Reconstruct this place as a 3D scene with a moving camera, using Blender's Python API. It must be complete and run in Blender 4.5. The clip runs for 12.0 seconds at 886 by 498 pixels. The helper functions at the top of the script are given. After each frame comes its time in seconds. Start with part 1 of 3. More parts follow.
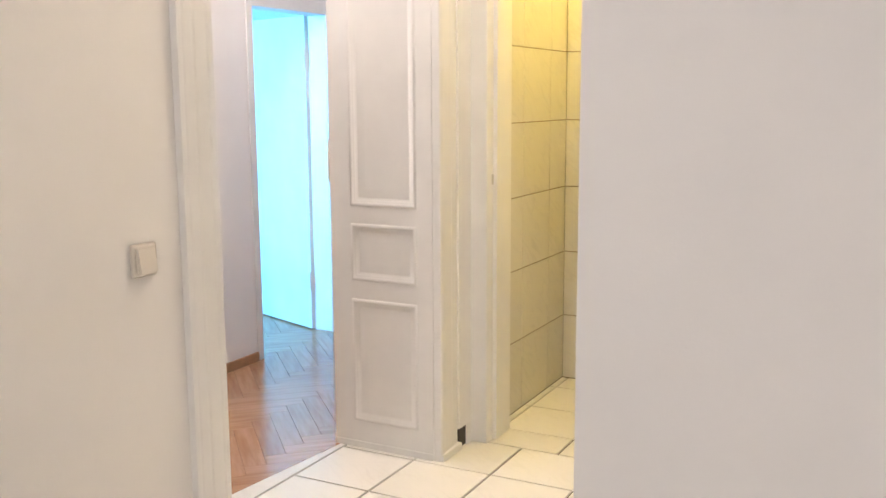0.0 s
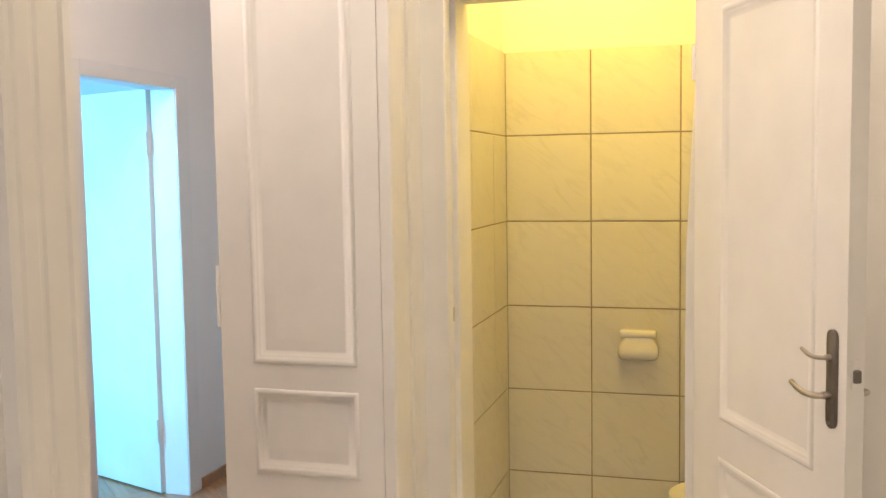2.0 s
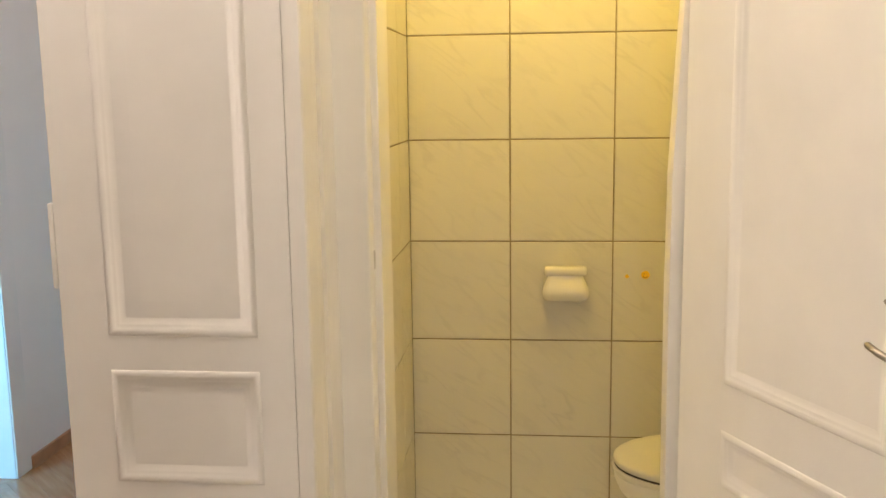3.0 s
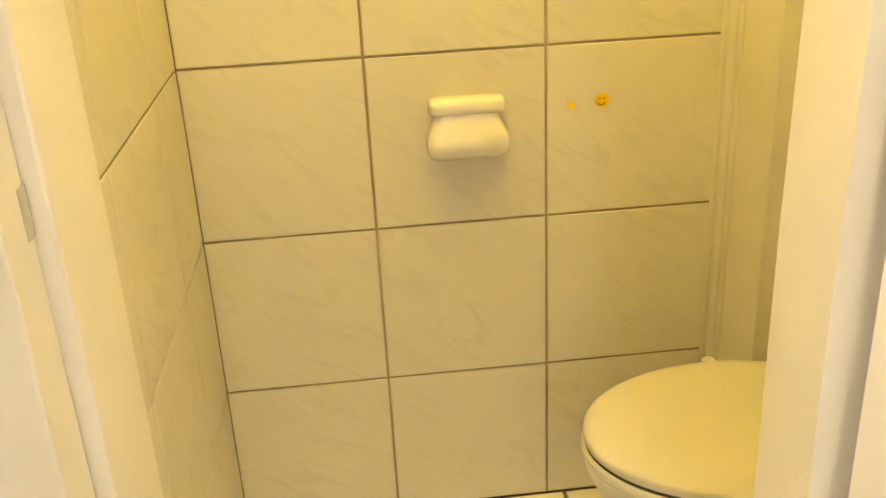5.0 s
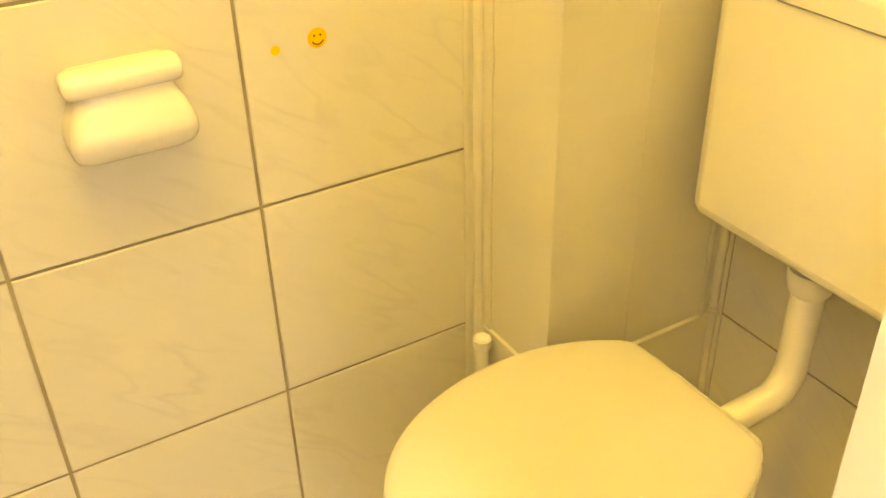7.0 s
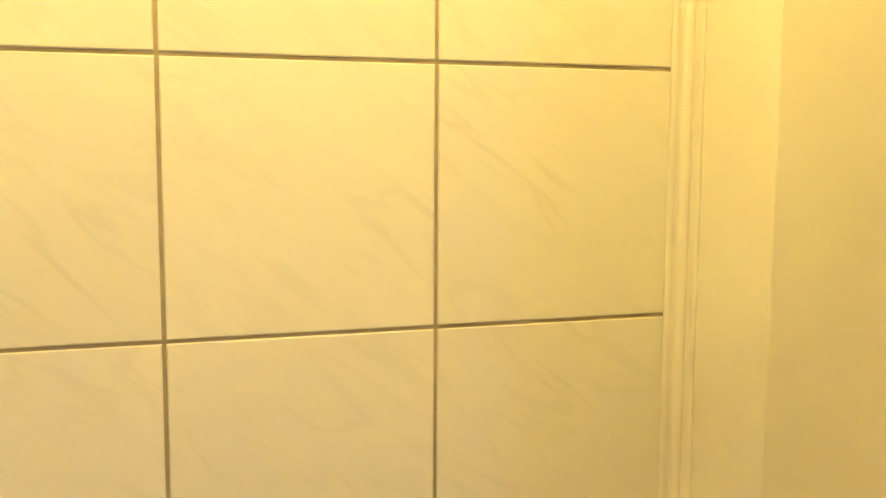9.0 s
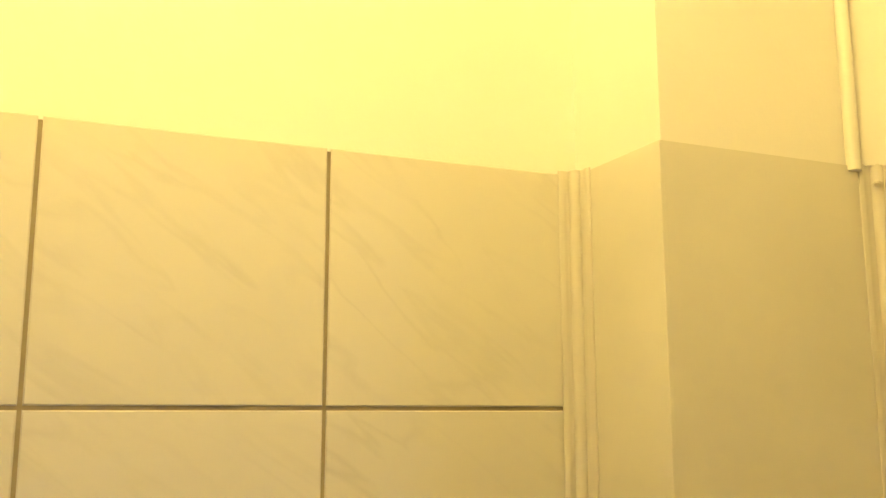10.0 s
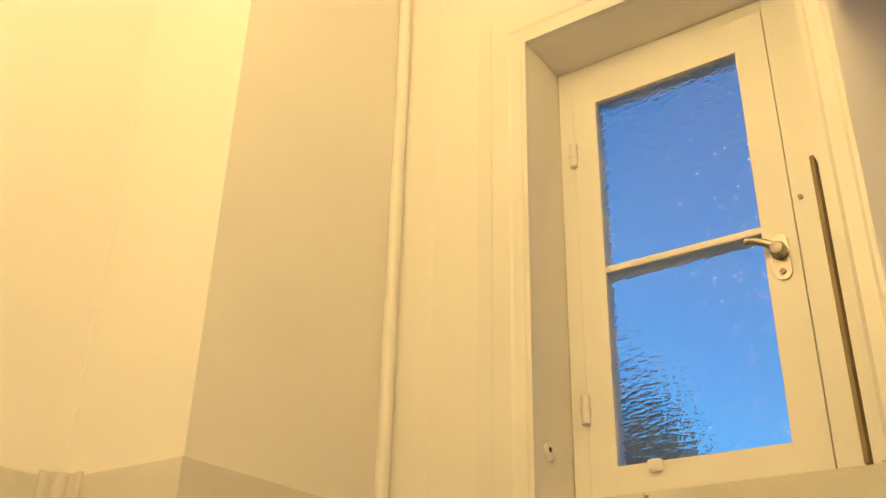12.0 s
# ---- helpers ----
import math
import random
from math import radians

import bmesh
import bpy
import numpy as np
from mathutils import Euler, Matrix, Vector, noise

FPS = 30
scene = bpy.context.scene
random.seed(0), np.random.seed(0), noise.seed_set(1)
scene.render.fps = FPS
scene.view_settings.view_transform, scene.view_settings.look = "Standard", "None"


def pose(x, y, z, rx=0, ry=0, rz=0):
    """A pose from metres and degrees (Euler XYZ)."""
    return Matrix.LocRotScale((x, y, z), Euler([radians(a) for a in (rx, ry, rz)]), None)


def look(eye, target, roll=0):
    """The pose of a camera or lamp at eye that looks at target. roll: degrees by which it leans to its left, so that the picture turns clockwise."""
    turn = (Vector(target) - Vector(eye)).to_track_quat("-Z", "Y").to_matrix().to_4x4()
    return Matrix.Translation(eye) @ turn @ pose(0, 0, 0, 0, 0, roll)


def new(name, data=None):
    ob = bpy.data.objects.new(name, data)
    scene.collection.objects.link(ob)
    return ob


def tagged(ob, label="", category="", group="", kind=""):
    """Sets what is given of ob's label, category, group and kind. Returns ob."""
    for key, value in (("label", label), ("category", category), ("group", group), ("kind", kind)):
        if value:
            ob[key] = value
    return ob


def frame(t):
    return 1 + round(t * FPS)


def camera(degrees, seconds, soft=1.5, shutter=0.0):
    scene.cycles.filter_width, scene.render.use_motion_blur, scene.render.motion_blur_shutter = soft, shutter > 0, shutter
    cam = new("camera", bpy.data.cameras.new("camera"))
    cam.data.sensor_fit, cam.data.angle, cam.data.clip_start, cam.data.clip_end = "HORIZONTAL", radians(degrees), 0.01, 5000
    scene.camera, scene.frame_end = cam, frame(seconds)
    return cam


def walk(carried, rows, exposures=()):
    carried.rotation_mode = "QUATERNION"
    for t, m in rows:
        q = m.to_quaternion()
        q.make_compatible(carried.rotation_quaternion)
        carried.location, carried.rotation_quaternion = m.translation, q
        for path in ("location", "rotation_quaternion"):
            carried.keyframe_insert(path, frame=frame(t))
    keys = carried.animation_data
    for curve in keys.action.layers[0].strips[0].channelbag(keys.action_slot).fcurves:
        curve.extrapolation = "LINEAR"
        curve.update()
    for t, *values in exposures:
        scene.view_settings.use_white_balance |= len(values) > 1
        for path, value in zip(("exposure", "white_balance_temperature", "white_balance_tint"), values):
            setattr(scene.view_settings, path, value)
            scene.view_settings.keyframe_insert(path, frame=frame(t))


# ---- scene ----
cam = camera(49.9, 12.0)
PATH = [
    (0, (-0.058, 0.048, 1.444), (-0.971, 1.8, 1.13), -0.3),
    (0.5, (-0.229, 0.278, 1.48), (-1.233, 1.988, 1.213), -1.1),
    (1, (-0.43, 0.482, 1.53), (-1.36, 2.236, 1.286), -1.1),
    (1.5, (-0.676, 0.709, 1.534), (-1.466, 2.541, 1.383), -1.2),
    (2, (-0.941, 0.932, 1.525), (-1.491, 2.849, 1.366), -0.9),
    (2.5, (-1.16, 1.177, 1.529), (-1.499, 3.13, 1.266), -2.5),
    (2.7, (-1.231, 1.299, 1.511), (-1.516, 3.257, 1.217), -1.8),
    (4.3, (-1.388, 2.447, 1.44), (-1.328, 4.386, 0.955), -1.0),
    (4.5, (-1.397, 2.579, 1.432), (-1.332, 4.5, 0.879), -1.3),
    (5, (-1.42, 2.891, 1.36), (-1.263, 4.718, 0.561), -2.9),
    (5.5, (-1.442, 3.168, 1.366), (-1.079, 4.838, 0.327), -2.7),
    (6, (-1.413, 3.344, 1.322), (-0.866, 4.956, 0.272), -2.6),
    (6.5, (-1.411, 3.458, 1.323), (-0.675, 4.946, 0.208), -1.6),
    (7, (-1.42, 3.488, 1.326), (-0.581, 4.944, 0.242), -1.4),
    (7.5, (-1.416, 3.487, 1.368), (-0.676, 5.091, 0.43), -1.3),
    (7.7, (-1.42, 3.478, 1.385), (-0.744, 5.153, 0.527), -1.5),
    (9.3, (-1.42, 3.456, 1.598), (-0.815, 5.356, 1.612), 0.4),
    (9.5, (-1.419, 3.458, 1.612), (-0.8, 5.351, 1.796), 0.6),
    (10, (-1.397, 3.488, 1.656), (-0.61, 5.293, 2.001), -0.1),
    (10.5, (-1.34, 3.517, 1.714), (-0.424, 5.217, 2.235), 1.7),
    (11, (-1.306, 3.556, 1.735), (-0.191, 5.049, 2.461), 2.5),
    (11.5, (-1.317, 3.618, 1.747), (-0.015, 4.858, 2.621), 2.1),
    (12, (-1.324, 3.661, 1.745), (0.127, 4.692, 2.656), 1.4),
]
EXPOSURES = [(0.0, 1.36, 6250, 9), (1.0, 1.09, 6750, 10), (1.5, 1.04, 7000, 10), (2.5, 1.0, 6970, 9), (4.5, 1.36, 8200, 1), (5.5, 1.81, 8600, -2), (6.5, 2.08, 8700, 2), (7.5, 2.1, 8300, 7), (8.4, 1.67, 7200, 9), (9.3, 1.21, 6300, 13), (9.5, 1.1, 6200, 14), (10.0, 0.65, 6100, 15), (10.5, 0.31, 5900, 21), (11.0, 0.13, 5600, 31), (11.5, 0.05, 5400, 40), (12.0, -0.04, 5400, 38)]
walk(cam, [(t, look(eye, target, roll)) for t, eye, target, roll in PATH], EXPOSURES)

# ---------------------------------------------------------------- light
world = bpy.data.worlds.new("sky")
scene.world = world
world.use_nodes = True
wn, wl = world.node_tree.nodes, world.node_tree.links
sky = wn.new("ShaderNodeTexSky")
sky.sky_type, sky.sun_disc = "NISHITA", False
sky.sun_elevation, sky.sun_rotation = radians(12), radians(200)
tint = wn.new("ShaderNodeMix")
tint.data_type, tint.blend_type = "RGBA", "MULTIPLY"
tint.inputs[0].default_value = 1.0
tint.inputs[7].default_value = (0.16, 0.82, 1.0, 1)
wl.new(sky.outputs[0], tint.inputs[6])
wl.new(tint.outputs[2], wn["Background"].inputs[0])
wn["Background"].inputs[1].default_value = 0.2


def lamp(name, kind, m, power, colour, size=0.1, size_y=0.1):
    data = bpy.data.lights.new(name, kind)
    data.energy, data.color = power, colour
    if kind == "AREA":
        data.shape, data.size, data.size_y = "RECTANGLE", size, size_y
    else:
        data.shadow_soft_size = size
    ob = new(name, data)
    ob.matrix_world = m
    return ob


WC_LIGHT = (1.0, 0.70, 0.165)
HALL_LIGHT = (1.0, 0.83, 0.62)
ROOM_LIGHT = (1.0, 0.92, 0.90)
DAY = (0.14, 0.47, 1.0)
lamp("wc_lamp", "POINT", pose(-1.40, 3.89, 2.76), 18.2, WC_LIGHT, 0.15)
# Fitting out of view; placed to light door and ledges from above.
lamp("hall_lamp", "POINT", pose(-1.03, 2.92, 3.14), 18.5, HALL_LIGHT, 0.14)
# Added fill behind the start, no known source, for the entry walls.
lamp("entry_fill", "POINT", pose(-1.25, -1.5, 2.3), 18, ROOM_LIGHT, 0.15)
# Unseen fill added to brighten the panelled reveal and parquet room wall.
lamp("parquet_room_fill", "POINT", pose(-2.40, 2.82, 2.90), 27, (1.0, 0.86, 0.81), 0.12)
lamp("far_window_light", "AREA", look((-4.9, 2.45, 1.5), (-4.2, 5.0, 1.0)), 78, DAY, 1.4, 1.7)


# ---------------------------------------------------------------- materials
def material(name, base, rough=0.5, metal=0.0, vary=0.06, scale=3.0, fine=120.0, bump=0.05, coat=0.0, dist=0.004):
    """A surface with slow blotches, fine grain and slight relief."""
    mat = bpy.data.materials.new(name)
    mat.use_nodes = True
    n, l = mat.node_tree.nodes, mat.node_tree.links
    b = n["Principled BSDF"]
    b.inputs["Roughness"].default_value, b.inputs["Metallic"].default_value = rough, metal
    b.inputs["Coat Weight"].default_value = coat
    co = n.new("ShaderNodeTexCoord")
    big = n.new("ShaderNodeTexNoise")
    big.inputs["Scale"].default_value, big.inputs["Detail"].default_value = scale, 4
    small = n.new("ShaderNodeTexNoise")
    small.inputs["Scale"].default_value, small.inputs["Detail"].default_value = fine, 3
    l.new(co.outputs["Object"], big.inputs["Vector"])
    l.new(co.outputs["Object"], small.inputs["Vector"])
    ramp = n.new("ShaderNodeMapRange")
    ramp.inputs[1].default_value, ramp.inputs[2].default_value = 0.3, 0.7
    ramp.inputs[3].default_value, ramp.inputs[4].default_value = 1 - vary, 1 + vary * 0.4
    l.new(big.outputs["Fac"], ramp.inputs[0])
    mul = n.new("ShaderNodeMix")
    mul.data_type, mul.blend_type = "RGBA", "MULTIPLY"
    mul.inputs[0].default_value = 1
    mul.inputs[6].default_value = (*base, 1)
    l.new(ramp.outputs[0], mul.inputs[7])
    l.new(mul.outputs[2], b.inputs["Base Color"])
    rr = n.new("ShaderNodeMapRange")
    rr.inputs[3].default_value, rr.inputs[4].default_value = rough * 0.85, min(1, rough * 1.15)
    l.new(small.outputs["Fac"], rr.inputs[0])
    l.new(rr.outputs[0], b.inputs["Roughness"])
    if bump:
        add = n.new("ShaderNodeMath")
        add.operation = "ADD"
        l.new(big.outputs["Fac"], add.inputs[0])
        l.new(small.outputs["Fac"], add.inputs[1])
        bp = n.new("ShaderNodeBump")
        bp.inputs["Strength"].default_value, bp.inputs["Distance"].default_value = bump, dist
        l.new(add.outputs[0], bp.inputs["Height"])
        l.new(bp.outputs[0], b.inputs["Normal"])
    return mat


def marble_tile(name, base, vein, amount, rough):
    """Glazed tile with soft slanting veins, another cut of the pattern on each tile."""
    mat = bpy.data.materials.new(name)
    mat.use_nodes = True
    n, l = mat.node_tree.nodes, mat.node_tree.links
    b = n["Principled BSDF"]
    b.inputs["Roughness"].default_value, b.inputs["Specular IOR Level"].default_value = rough, 0.35
    co, info = n.new("ShaderNodeTexCoord"), n.new("ShaderNodeObjectInfo")
    off = n.new("ShaderNodeVectorMath")
    off.operation = "MULTIPLY_ADD"
    off.inputs[1].default_value = (7, 5, 3)
    l.new(info.outputs["Random"], off.inputs[0])
    l.new(co.outputs["Object"], off.inputs[2])
    mp = n.new("ShaderNodeMapping")
    mp.inputs["Rotation"].default_value = (0, radians(-36), 0)
    l.new(off.outputs[0], mp.inputs["Vector"])
    st = n.new("ShaderNodeMapping")
    st.inputs["Scale"].default_value = (5.0, 9, 20)
    l.new(mp.outputs[0], st.inputs["Vector"])
    nz = n.new("ShaderNodeTexNoise")
    nz.inputs["Scale"].default_value, nz.inputs["Detail"].default_value = 1.0, 5
    nz.inputs["Roughness"].default_value, nz.inputs["Distortion"].default_value = 0.42, 0.5
    l.new(st.outputs[0], nz.inputs["Vector"])
    # thin ridges where the noise crosses its middle
    d = n.new("ShaderNodeMath")
    d.operation = "SUBTRACT"
    d.inputs[1].default_value = 0.5
    l.new(nz.outputs["Fac"], d.inputs[0])
    a = n.new("ShaderNodeMath")
    a.operation = "ABSOLUTE"
    l.new(d.outputs[0], a.inputs[0])
    r = n.new("ShaderNodeMapRange")
    r.inputs[1].default_value, r.inputs[2].default_value = 0.0, 0.055
    r.inputs[3].default_value, r.inputs[4].default_value = 1.0, 0.0
    l.new(a.outputs[0], r.inputs[0])
    patch = n.new("ShaderNodeTexNoise")
    patch.inputs["Scale"].default_value = 7
    l.new(off.outputs[0], patch.inputs["Vector"])
    pr = n.new("ShaderNodeMapRange")
    pr.inputs[1].default_value, pr.inputs[2].default_value = 0.42, 0.68
    pr.inputs[3].default_value, pr.inputs[4].default_value = 0.05, amount
    l.new(patch.outputs["Fac"], pr.inputs[0])
    m = n.new("ShaderNodeMath")
    m.operation = "MULTIPLY"
    l.new(r.outputs[0], m.inputs[0])
    l.new(pr.outputs[0], m.inputs[1])
    mix = n.new("ShaderNodeMix")
    mix.data_type = "RGBA"
    mix.inputs[6].default_value, mix.inputs[7].default_value = (*base, 1), (*vein, 1)
    l.new(m.outputs[0], mix.inputs[0])
    # slight tone from tile to tile
    tone = n.new("ShaderNodeMapRange")
    tone.inputs[3].default_value, tone.inputs[4].default_value = 0.96, 1.02
    l.new(info.outputs["Random"], tone.inputs[0])
    mul = n.new("ShaderNodeMix")
    mul.data_type, mul.blend_type = "RGBA", "MULTIPLY"
    mul.inputs[0].default_value = 1
    l.new(mix.outputs[2], mul.inputs[6])
    l.new(tone.outputs[0], mul.inputs[7])
    l.new(mul.outputs[2], b.inputs["Base Color"])
    bp = n.new("ShaderNodeBump")
    bp.inputs["Strength"].default_value, bp.inputs["Distance"].default_value = 0.06, 0.003
    l.new(patch.outputs["Fac"], bp.inputs["Height"])
    l.new(bp.outputs[0], b.inputs["Normal"])
    return mat


def wood_plank(name):
    mat = bpy.data.materials.new(name)
    mat.use_nodes = True
    n, l = mat.node_tree.nodes, mat.node_tree.links
    b = n["Principled BSDF"]
    b.inputs["Roughness"].default_value, b.inputs["Specular IOR Level"].default_value = 0.22, 0.6
    co, info = n.new("ShaderNodeTexCoord"), n.new("ShaderNodeObjectInfo")
    off = n.new("ShaderNodeVectorMath")
    off.operation = "MULTIPLY_ADD"
    off.inputs[1].default_value = (3, 5, 2)
    l.new(info.outputs["Random"], off.inputs[0])
    l.new(co.outputs["Object"], off.inputs[2])
    st = n.new("ShaderNodeMapping")
    st.inputs["Scale"].default_value = (3, 26, 10)
    l.new(off.outputs[0], st.inputs["Vector"])
    nz = n.new("ShaderNodeTexNoise")
    nz.inputs["Scale"].default_value, nz.inputs["Detail"].default_value = 1.5, 6
    l.new(st.outputs[0], nz.inputs["Vector"])
    ramp = n.new("ShaderNodeValToRGB")
    ramp.color_ramp.elements[0].position, ramp.color_ramp.elements[0].color = 0.3, (0.36, 0.18, 0.085, 1)
    ramp.color_ramp.elements[1].position, ramp.color_ramp.elements[1].color = 0.75, (0.50, 0.275, 0.145, 1)
    l.new(nz.outputs["Fac"], ramp.inputs[0])
    tone = n.new("ShaderNodeMapRange")
    tone.inputs[3].default_value, tone.inputs[4].default_value = 0.88, 1.08
    l.new(info.outputs["Random"], tone.inputs[0])
    mul = n.new("ShaderNodeMix")
    mul.data_type, mul.blend_type = "RGBA", "MULTIPLY"
    mul.inputs[0].default_value = 1
    l.new(ramp.outputs[0], mul.inputs[6])
    l.new(tone.outputs[0], mul.inputs[7])
    l.new(mul.outputs[2], b.inputs["Base Color"])
    return mat


def ripple_glass(name):
    mat = bpy.data.materials.new(name)
    mat.use_nodes = True
    n, l = mat.node_tree.nodes, mat.node_tree.links
    b = n["Principled BSDF"]
    b.inputs["Transmission Weight"].default_value = 1
    b.inputs["Roughness"].default_value, b.inputs["IOR"].default_value = 0.04, 1.45
    b.inputs["Base Color"].default_value = (0.93, 0.97, 1, 1)
    co = n.new("ShaderNodeTexCoord")
    mp = n.new("ShaderNodeMapping")
    mp.inputs["Scale"].default_value = (1, 62, 120)
    l.new(co.outputs["Object"], mp.inputs["Vector"])
    v = n.new("ShaderNodeTexNoise")
    v.inputs["Scale"].default_value, v.inputs["Detail"].default_value = 1.0, 1.5
    l.new(mp.outputs[0], v.inputs["Vector"])
    bp = n.new("ShaderNodeBump")
    bp.inputs["Strength"].default_value, bp.inputs["Distance"].default_value = 0.6, 0.004
    l.new(v.outputs["Fac"], bp.inputs["Height"])
    l.new(bp.outputs[0], b.inputs["Normal"])
    return mat


PLASTER = material("plaster", (0.84, 0.82, 0.80), 0.9, vary=0.05, scale=1.6, fine=160, bump=0.10, dist=0.003)
PAINT = material("white_gloss_paint", (0.80, 0.79, 0.77), 0.38, vary=0.05, scale=5, fine=70, bump=0.07, dist=0.002)
PANEL = material("painted_cladding", (0.69, 0.67, 0.62), 0.42, vary=0.07, scale=4, fine=90, bump=0.05, dist=0.002)
TILE = marble_tile("marbled_wall_tile", (0.67, 0.65, 0.60), (0.44, 0.43, 0.41), 0.27, 0.42)
FLOOR_TILE = marble_tile("cream_floor_tile", (0.76, 0.74, 0.69), (0.62, 0.60, 0.55), 0.3, 0.4)
GROUT = material("dark_grout", (0.34, 0.29, 0.20), 0.95, vary=0.3, scale=9, bump=0.1)
GROUT_FLOOR = material("grey_grout", (0.15, 0.135, 0.11), 0.95, vary=0.3, scale=9, bump=0.1)
PARQUET = wood_plank("oak_parquet")
SUBFLOOR = material("dark_subfloor", (0.05, 0.03, 0.02), 0.9)
# Brown of a shadow gap, used for the line beside the window.
JOINT_SHADE = material("brown_gap_shade", (0.30, 0.23, 0.13), 0.9, vary=0.2, scale=20)
OAK = material("oak_strip", (0.42, 0.22, 0.11), 0.4, vary=0.25, scale=12, fine=60)
GLAZE = material("glazed_ceramic", (0.76, 0.74, 0.70), 0.24, vary=0.03, scale=8, bump=0.0)
CERAMIC = material("white_ceramic", (0.80, 0.79, 0.76), 0.36, vary=0.02, scale=3, bump=0.0, coat=0.0)
PLASTIC = material("white_plastic", (0.72, 0.70, 0.65), 0.3, vary=0.03, scale=4, bump=0.03)
# Same white darkened for the lid, which the lamp above lights too strongly.
LID = material("darkened_white_plastic", (0.60, 0.585, 0.545), 0.45, vary=0.04, scale=5, bump=0.02)
SWITCH = material("cream_plastic", (0.74, 0.69, 0.62), 0.35, vary=0.03, scale=20, bump=0.02)
# Near-black colour that stands for the shade inside gaps and holes.
GAP_SHADE = material("gap_shade", (0.05, 0.045, 0.04), 0.8)
STEEL = material("brushed_nickel", (0.45, 0.41, 0.37), 0.36, metal=1.0, vary=0.12, scale=40, bump=0.03)
STEEL_PALE = material("pale_worn_nickel", (0.62, 0.60, 0.58), 0.55, metal=0.4, vary=0.15, scale=60, bump=0.03)
STEEL_DARK = material("dull_nickel_plate", (0.22, 0.20, 0.18), 0.45, metal=1.0, vary=0.15, scale=30, bump=0.03)
YELLOW = material("orange_sticker", (0.88, 0.56, 0.03), 0.35, vary=0.1, scale=60, bump=0.02)
BROWN = material("brown_print", (0.20, 0.09, 0.01), 0.5)
GLASS = ripple_glass("rippled_glass")
# Shade of the house and ground is put into this near-black colour.
SHADED_DARK = material("shaded_facade", (0.10, 0.09, 0.085), 0.9, vary=0.2)


# ---------------------------------------------------------------- mesh helpers
def cuboid(bm, x0, y0, z0, x1, y1, z1):
    v = [bm.verts.new((x, y, z)) for z in (z0, z1) for x, y in ((x0, y0), (x1, y0), (x1, y1), (x0, y1))]
    for f in ((3, 2, 1, 0), (4, 5, 6, 7), (0, 1, 5, 4), (1, 2, 6, 5), (2, 3, 7, 6), (3, 0, 4, 7)):
        bm.faces.new([v[i] for i in f])
    return v


def mark_flat(bm):
    """Marks the plane faces of a rounded box, which keep their own normals."""
    layer = bm.faces.layers.int.new("plane_face")
    bm.normal_update()
    for f in bm.faces:
        f[layer] = int(max(abs(c) for c in f.normal) > 0.9999)
    return bm


def box_mesh(x0, y0, z0, x1, y1, z1, bevel=0.0, segments=2):
    bm = bmesh.new()
    cuboid(bm, x0, y0, z0, x1, y1, z1)
    if bevel:
        bmesh.ops.bevel(bm, geom=bm.edges[:], offset=bevel, segments=segments, profile=0.5, affect="EDGES")
    return mark_flat(bm)


def smooth(me, angle=40):
    plane = me.attributes.get("plane_face")
    flags = [not d.value for d in plane.data] if plane else [True] * len(me.polygons)
    me.set_sharp_from_angle(angle=radians(angle))
    me.polygons.foreach_set("use_smooth", flags)
    me.update()


def mesh_object(name, bm, mat, soft=True):
    bmesh.ops.recalc_face_normals(bm, faces=bm.faces[:])
    me = bpy.data.meshes.new(name)
    bm.to_mesh(me)
    bm.free()
    me.materials.append(mat)
    if soft:
        smooth(me)
    return new(name, me)


def part(name, bm, mat, parent, label=""):
    ob = mesh_object(name, bm, mat)
    ob.parent = parent
    if label:
        ob["label"] = label
    return ob


def thing(name, label, category, m=None, group="", kind=""):
    ob = new(name)
    ob.empty_display_size = 0.1
    if m is not None:
        ob.matrix_world = m
    return tagged(ob, label, category, group, kind)


def structure(name, bm, mat, label, category):
    return tagged(mesh_object(name, bm, mat, False), label, category, kind="structure")


def loft(bm, rings, cap=True):
    """Joins closed rings of equal length."""
    made = [[bm.verts.new(p) for p in ring] for ring in rings]
    k = len(made[0])
    for a, b in zip(made, made[1:]):
        for i in range(k):
            bm.faces.new((a[i], a[(i + 1) % k], b[(i + 1) % k], b[i]))
    if cap:
        bm.faces.new(made[0][::-1])
        bm.faces.new(made[-1])
    return made


def tube(bm, points, radius, sides=14):
    """A round bar along points; radius may be a list."""
    pts = [Vector(p) for p in points]
    rings, side = [], None
    for i, p in enumerate(pts):
        d = (pts[min(i + 1, len(pts) - 1)] - pts[max(i - 1, 0)]).normalized()
        if side is None:
            side = d.orthogonal().normalized()
        side = (side - side.dot(d) * d).normalized()
        up = d.cross(side)
        r = radius[i] if isinstance(radius, (list, tuple)) else radius
        rings.append([p + r * (math.cos(a) * side + math.sin(a) * up) for a in (2 * math.pi * j / sides for j in range(sides))])
    loft(bm, rings)


def arc(centre, radius, a0, a1, steps, u, v):
    c, u, v = Vector(centre), Vector(u), Vector(v)
    return [c + radius * (math.cos(a) * u + math.sin(a) * v) for a in (a0 + (a1 - a0) * i / steps for i in range(steps + 1))]


